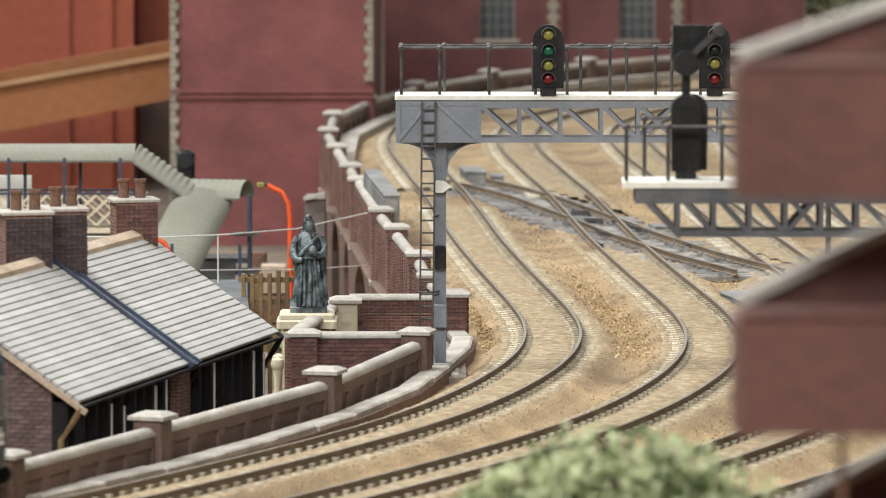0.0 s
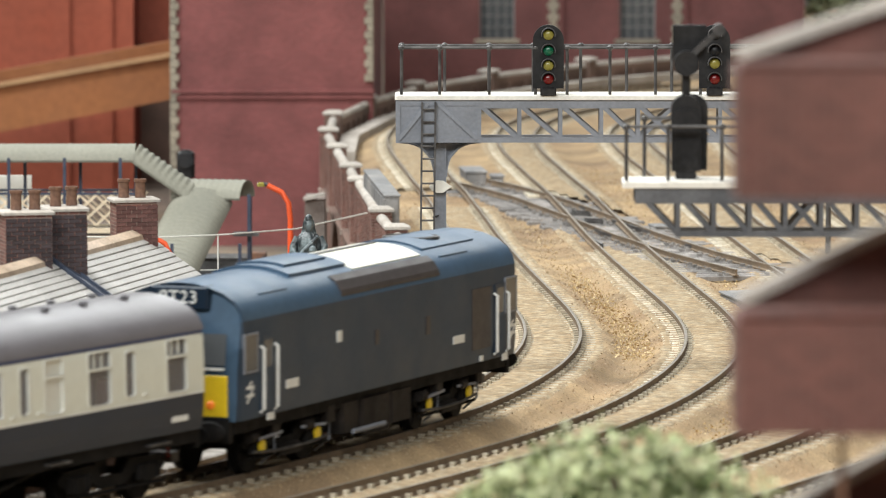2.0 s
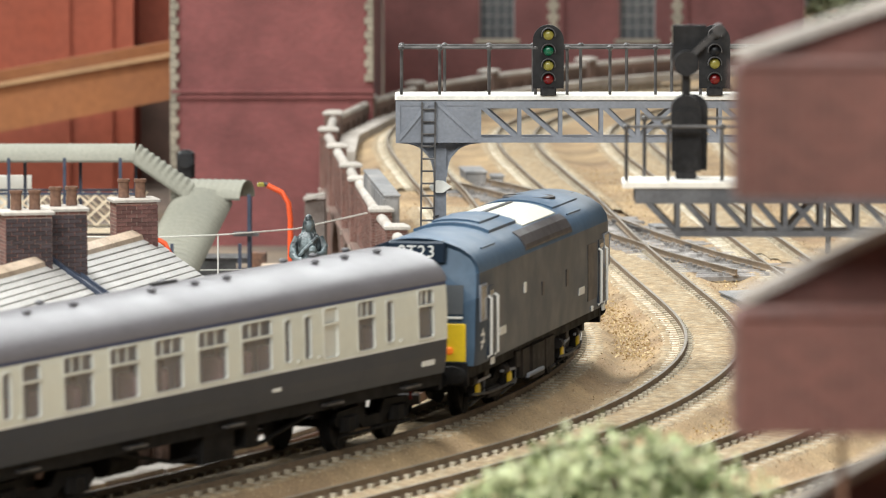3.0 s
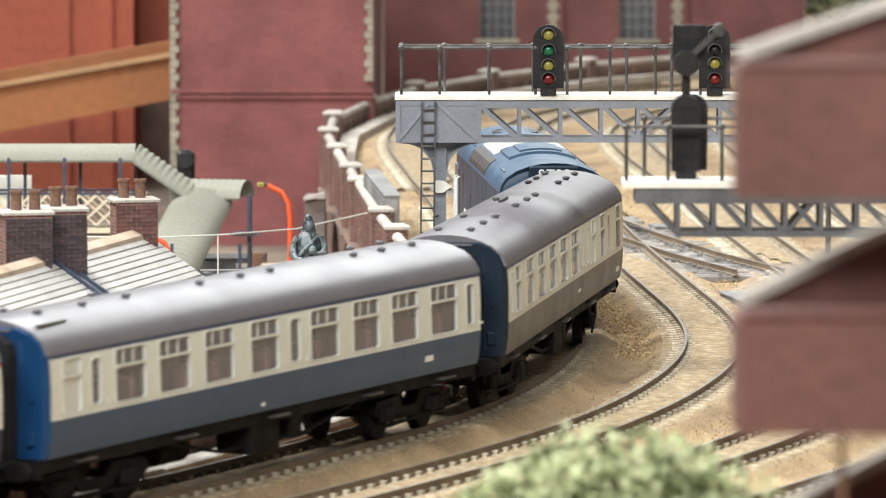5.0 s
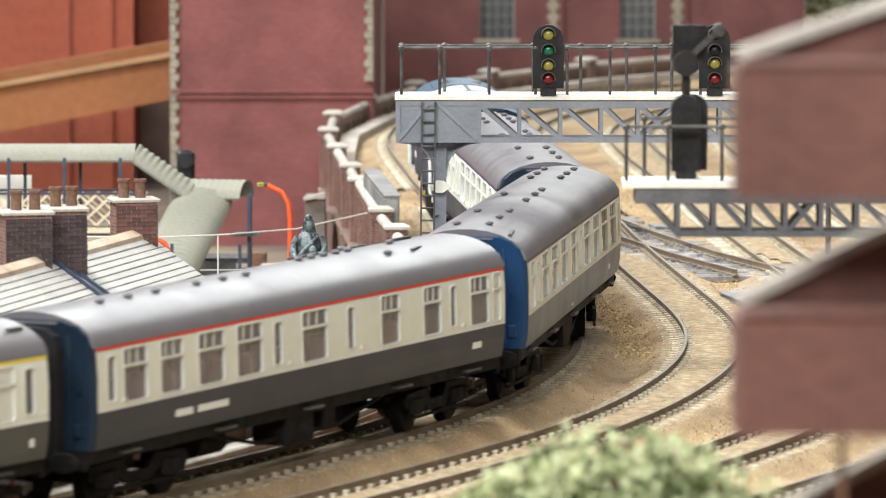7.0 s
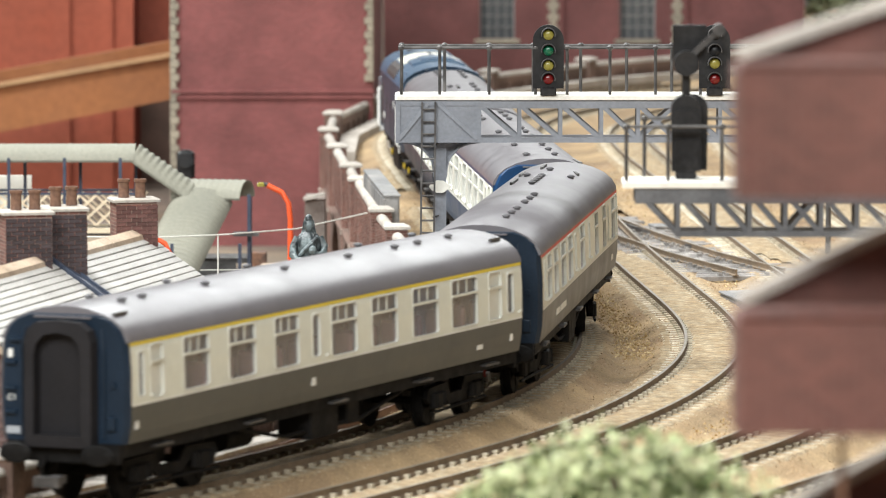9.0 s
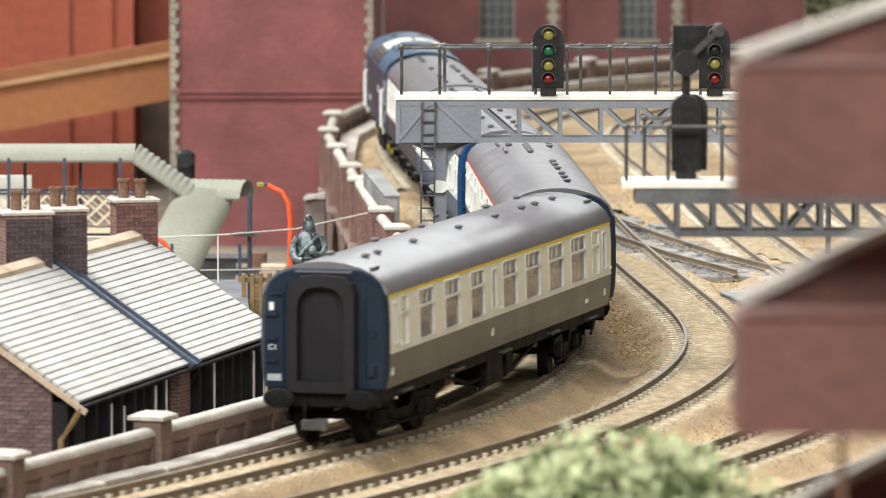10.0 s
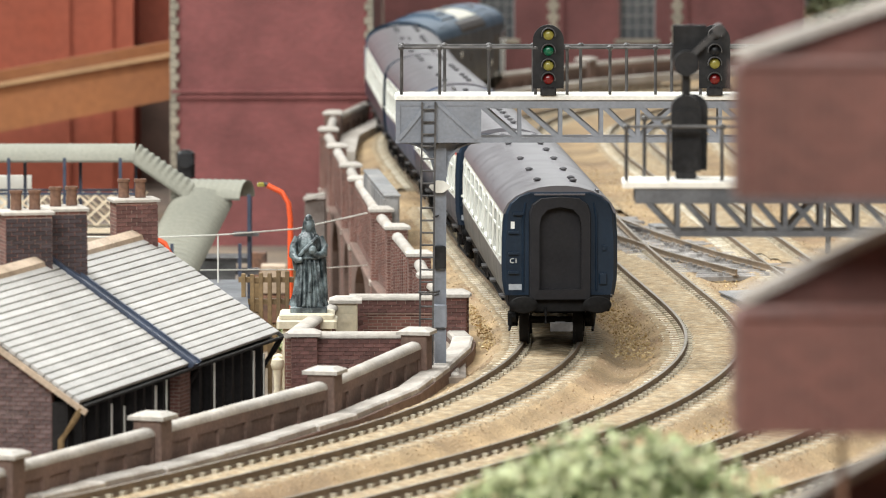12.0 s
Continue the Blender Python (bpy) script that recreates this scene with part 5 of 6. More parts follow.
gable = part("gable_wall", Shape().add([(u, v, z) for u in (2.0, 5.0) for v, z in ((8, -65), (80, -65), (80, EAVE - 1), (RUN, EAVE + RISE - 4), (8, EAVE + 3))], [(4, 3, 2, 1, 0), (5, 6, 7, 8, 9), (0, 5, 9, 4), (1, 2, 7, 6), (2, 3, 8, 7), (3, 4, 9, 8), (0, 1, 6, 5)]), brick_dark, house, at=hm)
bricks(gable, place(2, 80, 0, -90), 72, -20, EAVE + 16, inside=lambda x, z: z < EAVE - 1.5 + (72 - x + 5) * RISE / RUN and x > 30, mesh=GABLE_BRICK)
part("back_wall", Shape().box(5, LONG - 4, 76, 79, -65, EAVE), brick_dark, house, at=hm)
part("end_wall", Shape().add([(u, v, z) for u in (LONG - 6, LONG - 3) for v, z in ((8, -65), (80, -65), (80, EAVE - 1), (RUN, EAVE + RISE - 4), (8, EAVE + 3))], [(4, 3, 2, 1, 0), (5, 6, 7, 8, 9), (0, 5, 9, 4), (1, 2, 7, 6), (2, 3, 8, 7), (3, 4, 9, 8), (0, 1, 6, 5)]), black_timber, house, at=hm)
part("timber_wall", Shape().box(2, LONG - 3, 3.6, 8, -65, EAVE), black_timber, house, "black timber side wall", at=hm)
rnd = random.Random(17)
u = 8.0
while u < LONG - 8:
    if not 94 < u < 110:
        w = part("window", Shape().box(u + 2.4, u + 6.6, 2.8, 3.2, -14, EAVE - 4 - rnd.uniform(0, 4)), dark_glass, house, at=hm)
        if rnd.random() < 0.65:
            part("window_post", Shape().box(u + 1.2, u + 1.8 + rnd.uniform(0.1, 0.9), 0.9, 3.0, -14, EAVE - rnd.uniform(2, 6)), white_frame, w, "white painted window post")
        part("post", Shape().box(u - 1.2, u + 1.1, 1.2, 4.0, -65, EAVE - 1), black_timber, house, at=hm)
    u += rnd.uniform(8, 13)
part("brick_pier", Shape().box(98, 108, 0.6, 4.2, -65, EAVE - 1), brick_dark, house, at=hm)
for u, k in ((-0.5, 1), (111, 1), (LONG, 1)):
    part("drain_pipe", Shape().tube([(u, -1, EAVE - 1), (u + 0.5, 1.5, EAVE - 5), (u + 1, 5, EAVE - 10), (u + 1, 5.5, EAVE - 30), (u + 1, 5.5, -65)], 0.9, 8), black_timber if u > 0 else ochre_wood, house, at=hm)


def chimney(u, v, wx, wy, z1, pots, label, mesh=None):
    th = thing("chimney_stack", label, "chimney", at=place(*(hm @ Vector((u * MM, v * MM, 0))).xy / MM, 0, 14), group="chimney stacks")
    z0 = EAVE + RISE - 20
    part("shaft", Shape().box(-wx / 2, wx / 2, -wy / 2, wy / 2, z0, z1), brick_dark, th)
    bricks(th, place(-wx / 2, -wy / 2, 0), wx, z1 - 18, z1, mesh=mesh)
    bricks(th, place(wx / 2, -wy / 2, 0, 90), wy, z1 - 18, z1, mesh=mesh)
    part("flaunching", Shape().chamfered(-wx / 2 - 0.9, wx / 2 + 0.9, -wy / 2 - 0.9, wy / 2 + 0.9, z1, z1 + 1.1, 0.4), stone, th, "pale mortar cap")
    for x, y in pots:
        part("chimney_pot", Shape().turn([(1.75, 0), (1.6, 0.5), (1.55, 4.6), (1.9, 4.8), (1.9, 5.6), (1.3, 5.6), (1.2, 3.5)], 14), terracotta, th, "soot-stained terracotta pot", at=place(x, y, z1 + 1), smooth=True)


SOOT_BRICK = Shape().chamfered(-1.4, 1.4, -0.22, 0.3, -0.54, 0.54, 0.1).mesh("brick", material("sooty_brick_piece", (0.06, 0.042, 0.044), 0.85, vary=0.3, scale=200, fine=900, bump=0.3, tint=(0.032, 0.027, 0.03), mix=0.75, mixscale=60, perobj=0.3))
chimney(97, 45.4, 13.2, 10, 56.5, ((-2.6, 0.5), (2.8, 1)), "sooty dark brick chimney stack with two clay pots on the ridge", SOOT_BRICK)
chimney(112, 38.6, 10.4, 12, 56.6, ((-2.6, 0), (2.2, 1)), "dark brick chimney stack with two clay pots beside a sooty one", SOOT_BRICK)
chimney(193, 42.6, 12.4, 9, 53.0, ((-2.9, 0.5), (1.9, -0.5)), "red brick chimney stack with two clay pots at the roof end")


# ---- covered footbridge ----
def barrel(L, w, rise, pitch=2.6, amp=0.22, thick=0.7):
    """A corrugated arched roof along x."""
    n, m = max(2, int(L / (pitch / 4))), 9
    v = []
    for i in range(n + 1):
        x = L * i / n
        e = amp * math.sin(6.28319 * x / pitch)
        for k in range(m + 1):
            a = math.pi * k / m
            v.append((x, -w / 2 * math.cos(a), (rise + e) * math.sin(a)))
    o = len(v)
    v += [(x, y * 0.96, z - thick) for x, y, z in v]
    f = [(i * (m + 1) + k, (i + 1) * (m + 1) + k, (i + 1) * (m + 1) + k + 1, i * (m + 1) + k + 1) for i in range(n) for k in range(m)]
    f += [tuple(o + q for q in g[::-1]) for g in f]
    for i in (0, n):
        f += [(i * (m + 1) + k, i * (m + 1) + k + 1, o + i * (m + 1) + k + 1, o + i * (m + 1) + k) for k in range(m)]
    return Shape().add(v, f)


bridge = thing("covered_footbridge", "covered footbridge with grey-green corrugated roof and cream lattice sides", "footbridge")
FY = 2600
part("corridor_roof", barrel(91.5, 20, 6.0, 2.6, 0.04), roof_grey, bridge, at=place(-212, FY, 20.4), smooth=True)
part("stair_roof", barrel(27, 20, 6.2, 2.8, 0.35), roof_grey, bridge, at=place(-122.5, FY, 21.0, 0, 0, 35), smooth=True)
part("landing_roof", barrel(28, 22, 6.6, 2.8, 0.16), roof_grey, bridge, at=place(-104, FY + 6, 5.6, -14), smooth=True)
part("front_stair_roof", barrel(62, 25, 7.0, 2.9, 0.6), roof_grey, bridge, at=place(-94.5, FY - 3, 3.2, -104, 0, 25), smooth=True)
part("deck", Shape().box(-215, -118, FY - 9, FY + 9, -9, -7), iron, bridge)
for y in (FY - 9.5, FY + 9.5):
    part("top_rail", Shape().box(-215, -118, y - 0.5, y + 0.5, 7.0, 7.9), lead, bridge)
    part("bottom_rail", Shape().box(-215, -118, y - 0.7, y + 0.7, -8, -6), lattice_cream, bridge)
    for k in range(15):
        x = -219 + k * 6.4
        part("lattice_bar", Shape().bar((x, y - 0.3, -5), (x + 13, y - 0.3, 6.8), 0.5, 0.85), lattice_cream, bridge)
        part("lattice_bar", Shape().bar((x + 13, y + 0.3, -5), (x, y + 0.3, 6.8), 0.5, 0.85), lattice_cream, bridge)
    for x in (-191.5, -169.8, -148, -126.2) if y < FY else (-186.5, -164.6, -142.8, -121):
        part("post", Shape().box(x - 0.62, x + 0.62, y - 0.62, y + 0.62, -7, 21.5), lead, bridge)
for x, y in ((-124, FY - 8), (-124, FY + 8), (-76, FY - 8), (-76, FY + 12), (-160, FY), (-78, FY - 60), (-104, FY - 60)):
    part("support", Shape().box(x - 0.65, x + 0.65, y - 0.65, y + 0.65, -65, 7 if x > -120 and y > FY - 50 else -8), lead, bridge)
part("landing_deck", Shape().box(-110, -76, FY - 8, FY + 14, -20, -18), iron, bridge)
part("stair_flight", Shape().add([(x, y, z) for x in (-101, -81) for y, z in ((FY - 6, -18), (FY - 96, -52), (FY - 96, -55), (FY - 6, -21))], [(0, 1, 5, 4), (3, 7, 6, 2), (0, 3, 2, 1), (4, 5, 6, 7)]), iron, bridge)
part("end_shelf", Shape().box(-82, -72, FY - 14, FY - 6, -9, -7.6).box(-82, -72, FY - 14, FY - 6, -24, -22), iron, bridge)
tagged(part("notice_board", Shape().box(-178, -164, FY + 40, FY + 42, -65, 11), white_frame), "white board standing behind the footbridge", "board")

# ---- street things ----
def street_lamp(x, y, z, reach, label):
    th = thing("street_lamp", label, "street lamp", group="orange street lamps")
    part("column", Shape().tube([(x, y, -65), (x, y, z - 12), (x - 0.6, y, z - 6), (x - reach * 0.3, y, z - 2), (x - reach * 0.8, y, z + 0.6)], 1.05, 10), orange_paint, th, smooth=True)
    part("arm", Shape().tube([(x - reach * 0.78, y, z + 0.6), (x - reach * 0.95, y, z + 1.2)], 0.8, 8), iron, th)
    part("lantern", Shape().chamfered(x - reach - 1.6, x - reach + 1.2, y - 1, y + 1, z + 0.2, z + 1.7, 0.4), lens_yellow, th, "small yellow lantern")


street_lamp(-56.5, 2450, 20.5, 10.6, "tall orange street lamp with curved neck on the street")
street_lamp(-98, 2395, 6, 9, "orange street lamp half hidden behind the chimney")
post_sig = thing("shunt_signal", "small black signal head on a post before the building", "signal")
part("post", Shape().tube([(-112.5, 2900, -65), (-112.5, 2900, -8)], 1.2, 8), iron, post_sig)
part("head", Shape().chamfered(-116.4, -108.6, 2897, 2903, -9, 3.5, 1.5).turn([(3.6, 0), (3.8, 1.6), (3.2, 1.8)], 14, m=Matrix.Translation((-112.5, 2897, -1)) @ Matrix.Rotation(1.5708, 4, "X")), signal_black, post_sig)
fence = thing("timber_fence", "tall weathered ochre timber fence on the street", "fence")
for i in range(9):
    x = -69 + i * 3.0
    part("fence_post", Shape().chamfered(x, x + 1.5, 2262, 2264, -65, 4.2 + i * 0.3 + random.uniform(-0.6, 0.6), 0.2), ochre_wood, fence)
for z in (1.5, -6, -16, -28):
    part("fence_rail", Shape().box(-70, -43, 2264, 2266, z, z + 1.8), ochre_wood, fence)
shed = thing("lean_to_shed", "low black shed with a pale grey flat roof", "shed")
part("roof", Shape().add([(x, y, z) for z in (0, 1.2) for x, y in ((-83, 2160), (-64, 2195), (-70, 2330), (-92, 2330))], [(3, 2, 1, 0), (4, 5, 6, 7), (0, 1, 5, 4), (1, 2, 6, 5), (2, 3, 7, 6), (3, 0, 4, 7)]), steel_dark, shed, at=place(0, 0, -4.5))
part("wall", Shape().add([(x, y, z) for z in (-65, -4.5) for x, y in ((-82, 2163), (-66, 2197), (-72, 2328), (-91, 2328))], [(3, 2, 1, 0), (4, 5, 6, 7), (0, 1, 5, 4), (1, 2, 6, 5), (2, 3, 7, 6), (3, 0, 4, 7)]), black_timber, shed)
for i, (x, y, z, w, h) in enumerate(((-69, 2700, -65, 12, 36), (-61, 2720, -65, 9, 33), (-76, 2740, -65, 8, 38), (-54, 2690, -65, 8, 31))):
    st = thing("market_crate", "stacked tan timber crates on the street", "crate", group="timber crates")
    for k in range(3):
        part("crate_box", Shape().chamfered(x - w / 2 + k * 0.4, x + w / 2 - k * 0.5, y - 6, y + 6, z + h * k / 3, z + h * (k + 1) / 3 - 0.8, 0.4), (ochre_wood, terracotta, ridge_tile)[(i + k) % 3], st)


def clump(name, x, y, z, rx, ry, rz_, n, size, mats, parent, seed):
    """A crown of many small faceted tufts in an uneven mass."""
    rnd = random.Random(seed)
    shapes = [Shape() for _ in mats]
    for _ in range(n):
        a, b = rnd.uniform(0, 6.28), rnd.uniform(-0.5, 1)
        q = rnd.uniform(0.55, 1.0) * (1 + 0.18 * noise.noise((math.cos(a) * 1.7, math.sin(a) * 1.7, b * 2 + seed)))
        c = math.sqrt(max(0, 1 - b * b))
        p = Vector((x + rx * q * c * math.cos(a), y + ry * q * c * math.sin(a), z + rz_ * q * b))
        s = size * rnd.uniform(0.5, 1.3)
        v = [p + Vector((rnd.gauss(0, 1), rnd.gauss(0, 1), rnd.gauss(0, 1))).normalized() * s * rnd.uniform(0.5, 1) for _ in range(6)]
        # patches of tufts take the last, darker colour, as painted shade in hollows
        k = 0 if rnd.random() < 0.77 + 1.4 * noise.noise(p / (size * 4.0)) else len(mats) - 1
        shapes[k].add([tuple(w) for w in v], [(0, 1, 2), (0, 2, 3), (0, 3, 4), (1, 5, 2), (2, 5, 3), (4, 3, 5), (0, 4, 1), (1, 4, 5)])
    for sh, mt in zip(shapes, mats):
        part(name, sh, mt, parent)


tree = thing("tree", "pale green foam-leaved tree rising before the tracks", "tree")
part("trunk", Shape().tube([(28, 1160, -70), (28.5, 1160, -30), (27.5, 1159, 10), (28, 1160, 48)], [4, 3.2, 2.6, 1.6], 10), bark, tree)
for a, b, c in ((12, -6, 62), (44, 4, 60), (30, -8, 66), (22, 8, 64)):
    part("limb", Shape().tube([(28, 1160, 22), ((28 + a) / 2, 1160 + b / 2, c * 0.66), (a, 1160 + b, c)], [1.8, 1.2, 0.6], 8), bark, tree)
clump("crown", 29.5, 1160, 37.5, 39, 22, 36, 17000, 1.3, (leaf_pale, leaf_shade), tree, 3)
clump("crown", 29.5, 1165, 39, 47, 18, 25, 13000, 1.3, (leaf_pale, leaf_shade), tree, 5)
far_bush = thing("far_hedge", "pale green hedge beyond the factory", "hedge")
clump("foliage", 250, 3960, 30, 34, 14, 40, 1400, 4.5, (leaf_pale, leaf_shade), far_bush, 8)
clump("foliage", 250, 3960, -30, 40, 14, 50, 900, 5.0, (leaf_pale, leaf_shade), far_bush, 9)
shrub = thing("shrub", "small green shrub beside the statue plinth", "shrub")
clump("foliage", -49, 2140, -6, 5, 5, 6, 260, 1.4, (leaf_pale, leaf_shade), shrub, 4)
part("stem", Shape().tube([(-49, 2140, -65), (-49, 2140, -4)], 0.8, 6), bark, shrub)

wing = thing("wing_wall", "grey rendered wall end with a pale sloping cap", "wall", kind="structure")
part("wall_body", Shape().box(-58.4, -50, 2798, 2830, -65, -10.5), stone_dim, wing)
part("cap", Shape().bar((-58.8, 2797, -10.2), (-50, 2797, -8.2), 6, 1.4), stone, wing, "pale sloping cap")
wires = thing("telegraph_wire", "thin white wires strung from the viaduct", "wire")
part("upper_wire", Shape().tube([(-125, 2300, 14.2), (-100, 2305, 13.6), (-75, 2320, 13.5), (-52, 2360, 12.2), (-28, 2440, 11.6)], 0.28, 6), white_frame, wires)
part("lower_wire", Shape().tube([(-85, 2320, 0.9), (-51, 2370, -3.2), (-28, 2440, -7.8)], 0.25, 6), white_frame, wires)

wire_post = thing("wire_post", "thin white post carrying the wires beside the footbridge", "post")
part("post", Shape().tube([(-78.8, 2318, -65), (-78.8, 2318, 13.4)], 0.3, 6), white_frame, wire_post)

# ---- far buildings ----
mill = thing("brick_mill", "tall crimson brick mill with pale stone quoins", "building")
part("wall", Shape().box(-132, -34, 3216, 3700, -65, 90), brick_far, mill)
part("string_course", Shape().chamfered(-132, -33.2, 3213.6, 3216, 9.4, 11.4, 0.5), brick_far, mill)
part("plinth_band", Shape().chamfered(-132, -33.4, 3214.4, 3216, 6.8, 8.8, 0.4), brick_far, mill)
for x, s in ((-131.5, 1), (-34.5, -1)):
    for i in range(46):
        w = 3.6 if i % 2 else 2.2
        x0, x1 = sorted((x - s * 0.8, x + s * w))
        if x < -100 or i > 22:
            part("quoin", Shape().chamfered(x0, x1, 3213.8, 3219, -64 + i * 2.3 * 1.5, -64 + (i + 1) * 2.3 * 1.5 - 0.25, 0.3), quoin_stone, mill)
dull_frame = material("dull_grey_window_paint", (0.26, 0.25, 0.24), 0.7, vary=0.1)
# browner than the mill, and darkened for the shade this far wall stands in
brick_factory = brickwork("shaded_brown_brick", (0.15, 0.047, 0.043), (0.17, 0.08, 0.075), bump=0.3, vary=0.12, dirt=0.3)
factory = thing("brick_factory", "long crimson brick factory with stone-silled windows", "building")
FYB = 3800
WINX = ((21, 41), (101, 121.5))
xs = [-34, 21, 41, 101, 121.5, 207]
zsB = [-65, 5.4, 58, 100]
for a, b in zip(xs, xs[1:]):
    for c, d in zip(zsB, zsB[1:]):
        if (a, b) in WINX and c == 5.4:
            continue
        part("wall_bay", Shape().box(a, b, FYB, FYB + 12, c, d), brick_factory, factory)
for a, b in WINX:
    w = part("window", Shape().box(a, a + 0.8, FYB + 4, FYB + 6, 5.4, 58).box(b - 0.8, b, FYB + 4, FYB + 6, 5.4, 58), dull_frame, factory)
    part("glass", Shape().box(a, b, FYB + 6.4, FYB + 7, 5.4, 58), dark_glass, w)
    part("sill", Shape().chamfered(a - 3, b + 3, FYB - 2.4, FYB + 4, 3.0, 5.4, 0.5), quoin_stone, w, "worn stone sill")
    for k in range(1, 4):
        part("glazing_bar", Shape().box(a + (b - a) * k / 4 - 0.25, a + (b - a) * k / 4 + 0.25, FYB + 5.2, FYB + 6.4, 5.4, 58), dull_frame, w)
    for k in range(1, 8):
        part("glazing_bar", Shape().box(a, b, FYB + 5.2, FYB + 6.3, 5.4 + 6.6 * k - 0.25, 5.4 + 6.6 * k + 0.25), dull_frame, w)
for x in (63, 134):
    part("buttress", Shape().box(x - 6, x + 6, FYB - 4, FYB, -65, 100), brick_factory, factory)
    for i in range(30):
        w = 3.4 if i % 2 else 2
        part("quoin", Shape().chamfered(x - w, x + w, FYB - 5.2, FYB - 3.8, 0 + i * 3.3, 3.1 + i * 3.3, 0.3), quoin_stone, factory)
part("return_wall", Shape().box(195, 207, FYB + 12, 4200, -65, 100), brick_factory, factory)
warehouse = thing("red_warehouse", "bright red warehouse with pilasters behind the footbridge", "building")
part("wall", Shape().box(-520, -166, 3560, 3800, -65, 110), red_far, warehouse)
for x in (-182, -205, -248, -300):
    part("pilaster", Shape().box(x - 5, x + 5, 3556, 3560, -65, 110), red_far, warehouse)
part("dark_link", Shape().box(-166, -133, 3640, 3800, -65, 12), brick_brown, warehouse)
part("link_upper_wall", Shape().box(-166, -133, 3620, 3800, 12, 110), red_far, warehouse)
ramp = thing("ochre_ramp", "ochre sloping ramp with a pale edge before the warehouse", "ramp")
x0, x1, z0, z1 = -262.0, -137.0, -4.0, 18.0
part("ramp_side", Shape().add([(x, y, z) for y in (3400, 3440) for x, z in ((x0, z0 - 24.5), (x1, z1 - 22.5), (x1, z1), (x0, z0))], [(0, 1, 2, 3), (7, 6, 5, 4), (0, 4, 5, 1), (1, 5, 6, 2), (2, 6, 7, 3), (3, 7, 4, 0)]), orange_far, ramp)
part("ramp_back_wall", Shape().add([(x, y, z) for y in (3446, 3456) for x, z in ((x0, z0 - 3), (x1, z1 - 3), (x1, z1 + 5.5), (x0, z0 + 5.5))], [(0, 1, 2, 3), (7, 6, 5, 4), (0, 4, 5, 1), (1, 5, 6, 2), (2, 6, 7, 3), (3, 7, 4, 0)]), orange_far, ramp)
part("ramp_edge", Shape().bar((x0, 3398, z0 + 0.5), (x1, 3398, z1 + 0.5), 3, 2.2), ramp_tan, ramp)
part("ramp_pier", Shape().box(-262, -252, 3402, 3438, -65, -20), orange_far, ramp)


# ---- signal gantries ----
def colour_light(parent_name, x, y, z, lights, label):
    th = thing(parent_name, label, "signal", at=place(x, y, z), group="colour light signals")
    part("base", Shape().chamfered(-2.4, 2.4, -1.8, 1.8, 0, 2.4, 0.4), signal_black, th)
    back = Shape()
    n = 12
    prof = [(-4.7, 2), (4.7, 2), (4.7, 16.6)] + [(4.7 * math.cos(math.pi * k / n), 16.6 + 4.7 * math.sin(math.pi * k / n)) for k in range(1, n)] + [(-4.7, 16.6)]
    k = len(prof)
    back.add([(a, b, c) for b in (-0.6, 0.8) for a, c in prof], [tuple(range(k)), tuple(range(2 * k - 1, k - 1, -1))] + [(i, k + i, k + (i + 1) % k, (i + 1) % k) for i in range(k)])
    part("backboard", back, signal_black, th)
    part("lamp_case", Shape().chamfered(-3, 3, 0.8, 5.5, 3, 18, 0.8), signal_black, th)
    for lz, mt in lights:
        part("lens", Shape().turn([(1.55, 0), (1.6, 0.4), (1.2, 0.9), (0.4, 1.1)], 16), mt, th, "round coloured lens", at=place(0, -0.6, lz, 0, 90), smooth=True)
        hood = Shape()
        pts = [(1.95 * math.cos(a), 1.95 * math.sin(a)) for a in np.linspace(-0.25, math.pi + 0.25, 12)]
        hood.add([(a, yy, lz + c) for yy in (-0.5, -3.0) for a, c in pts] + [(a * 1.12, yy, lz + c * 1.12) for yy in (-0.5, -3.0) for a, c in pts], [(i, i + 1, 13 + i, 12 + i) for i in range(11)] + [(24 + i, 36 + i, 37 + i, 25 + i) for i in range(11)] + [(12 + i, 13 + i, 37 + i, 36 + i) for i in range(11)])
        part("hood", hood, iron, th)
    return th


def truss(parent, x0, x1, y0, y1, zb, zt, bays, raked=False, steel_grey=steel_grey):
    """A lattice girder box: chords, uprights and diagonals on both faces."""
    for y in (y0, y1):
        s = 1 if y == y1 else -1
        part("top_chord", Shape().box(x0, x1, y - 0.6, y + 0.6, zt - 2.6, zt), steel_grey, parent)
        part("bottom_chord", Shape().box(bays[0] if raked else x0, x1, y - 0.6, y + 0.6, zb, zb + 1.5), steel_grey, parent)
        edges = [x0] + list(bays) + [x1]
        for i, (a, b) in enumerate(zip(edges, edges[1:])):
            if raked and i == 0:
                part("diagonal", Shape().bar((a + 1, y, zt - 1.5), (b, y, zb + 0.8), 1.0, 1.4), steel_grey, parent)
                continue
            part("upright", Shape().box(a - 0.6, a + 0.6, y - 0.75, y + 0.75, zb, zt - 0.2), steel_grey, parent)
            if b - a < 3:
                continue
            up = False
            part("diagonal", Shape().bar((a, y, zb + 0.8 if up else zt - 1.5), (b, y, zt - 1.5 if up else zb + 0.8), 1.0, 1.3), steel_grey, parent)
            if i % 4 == 0 and i > 0:
                part("diagonal", Shape().bar((a, y + 0.25, zb + 0.8), (b, y + 0.25, zt - 1.5), 0.9, 1.2), steel_grey, parent)


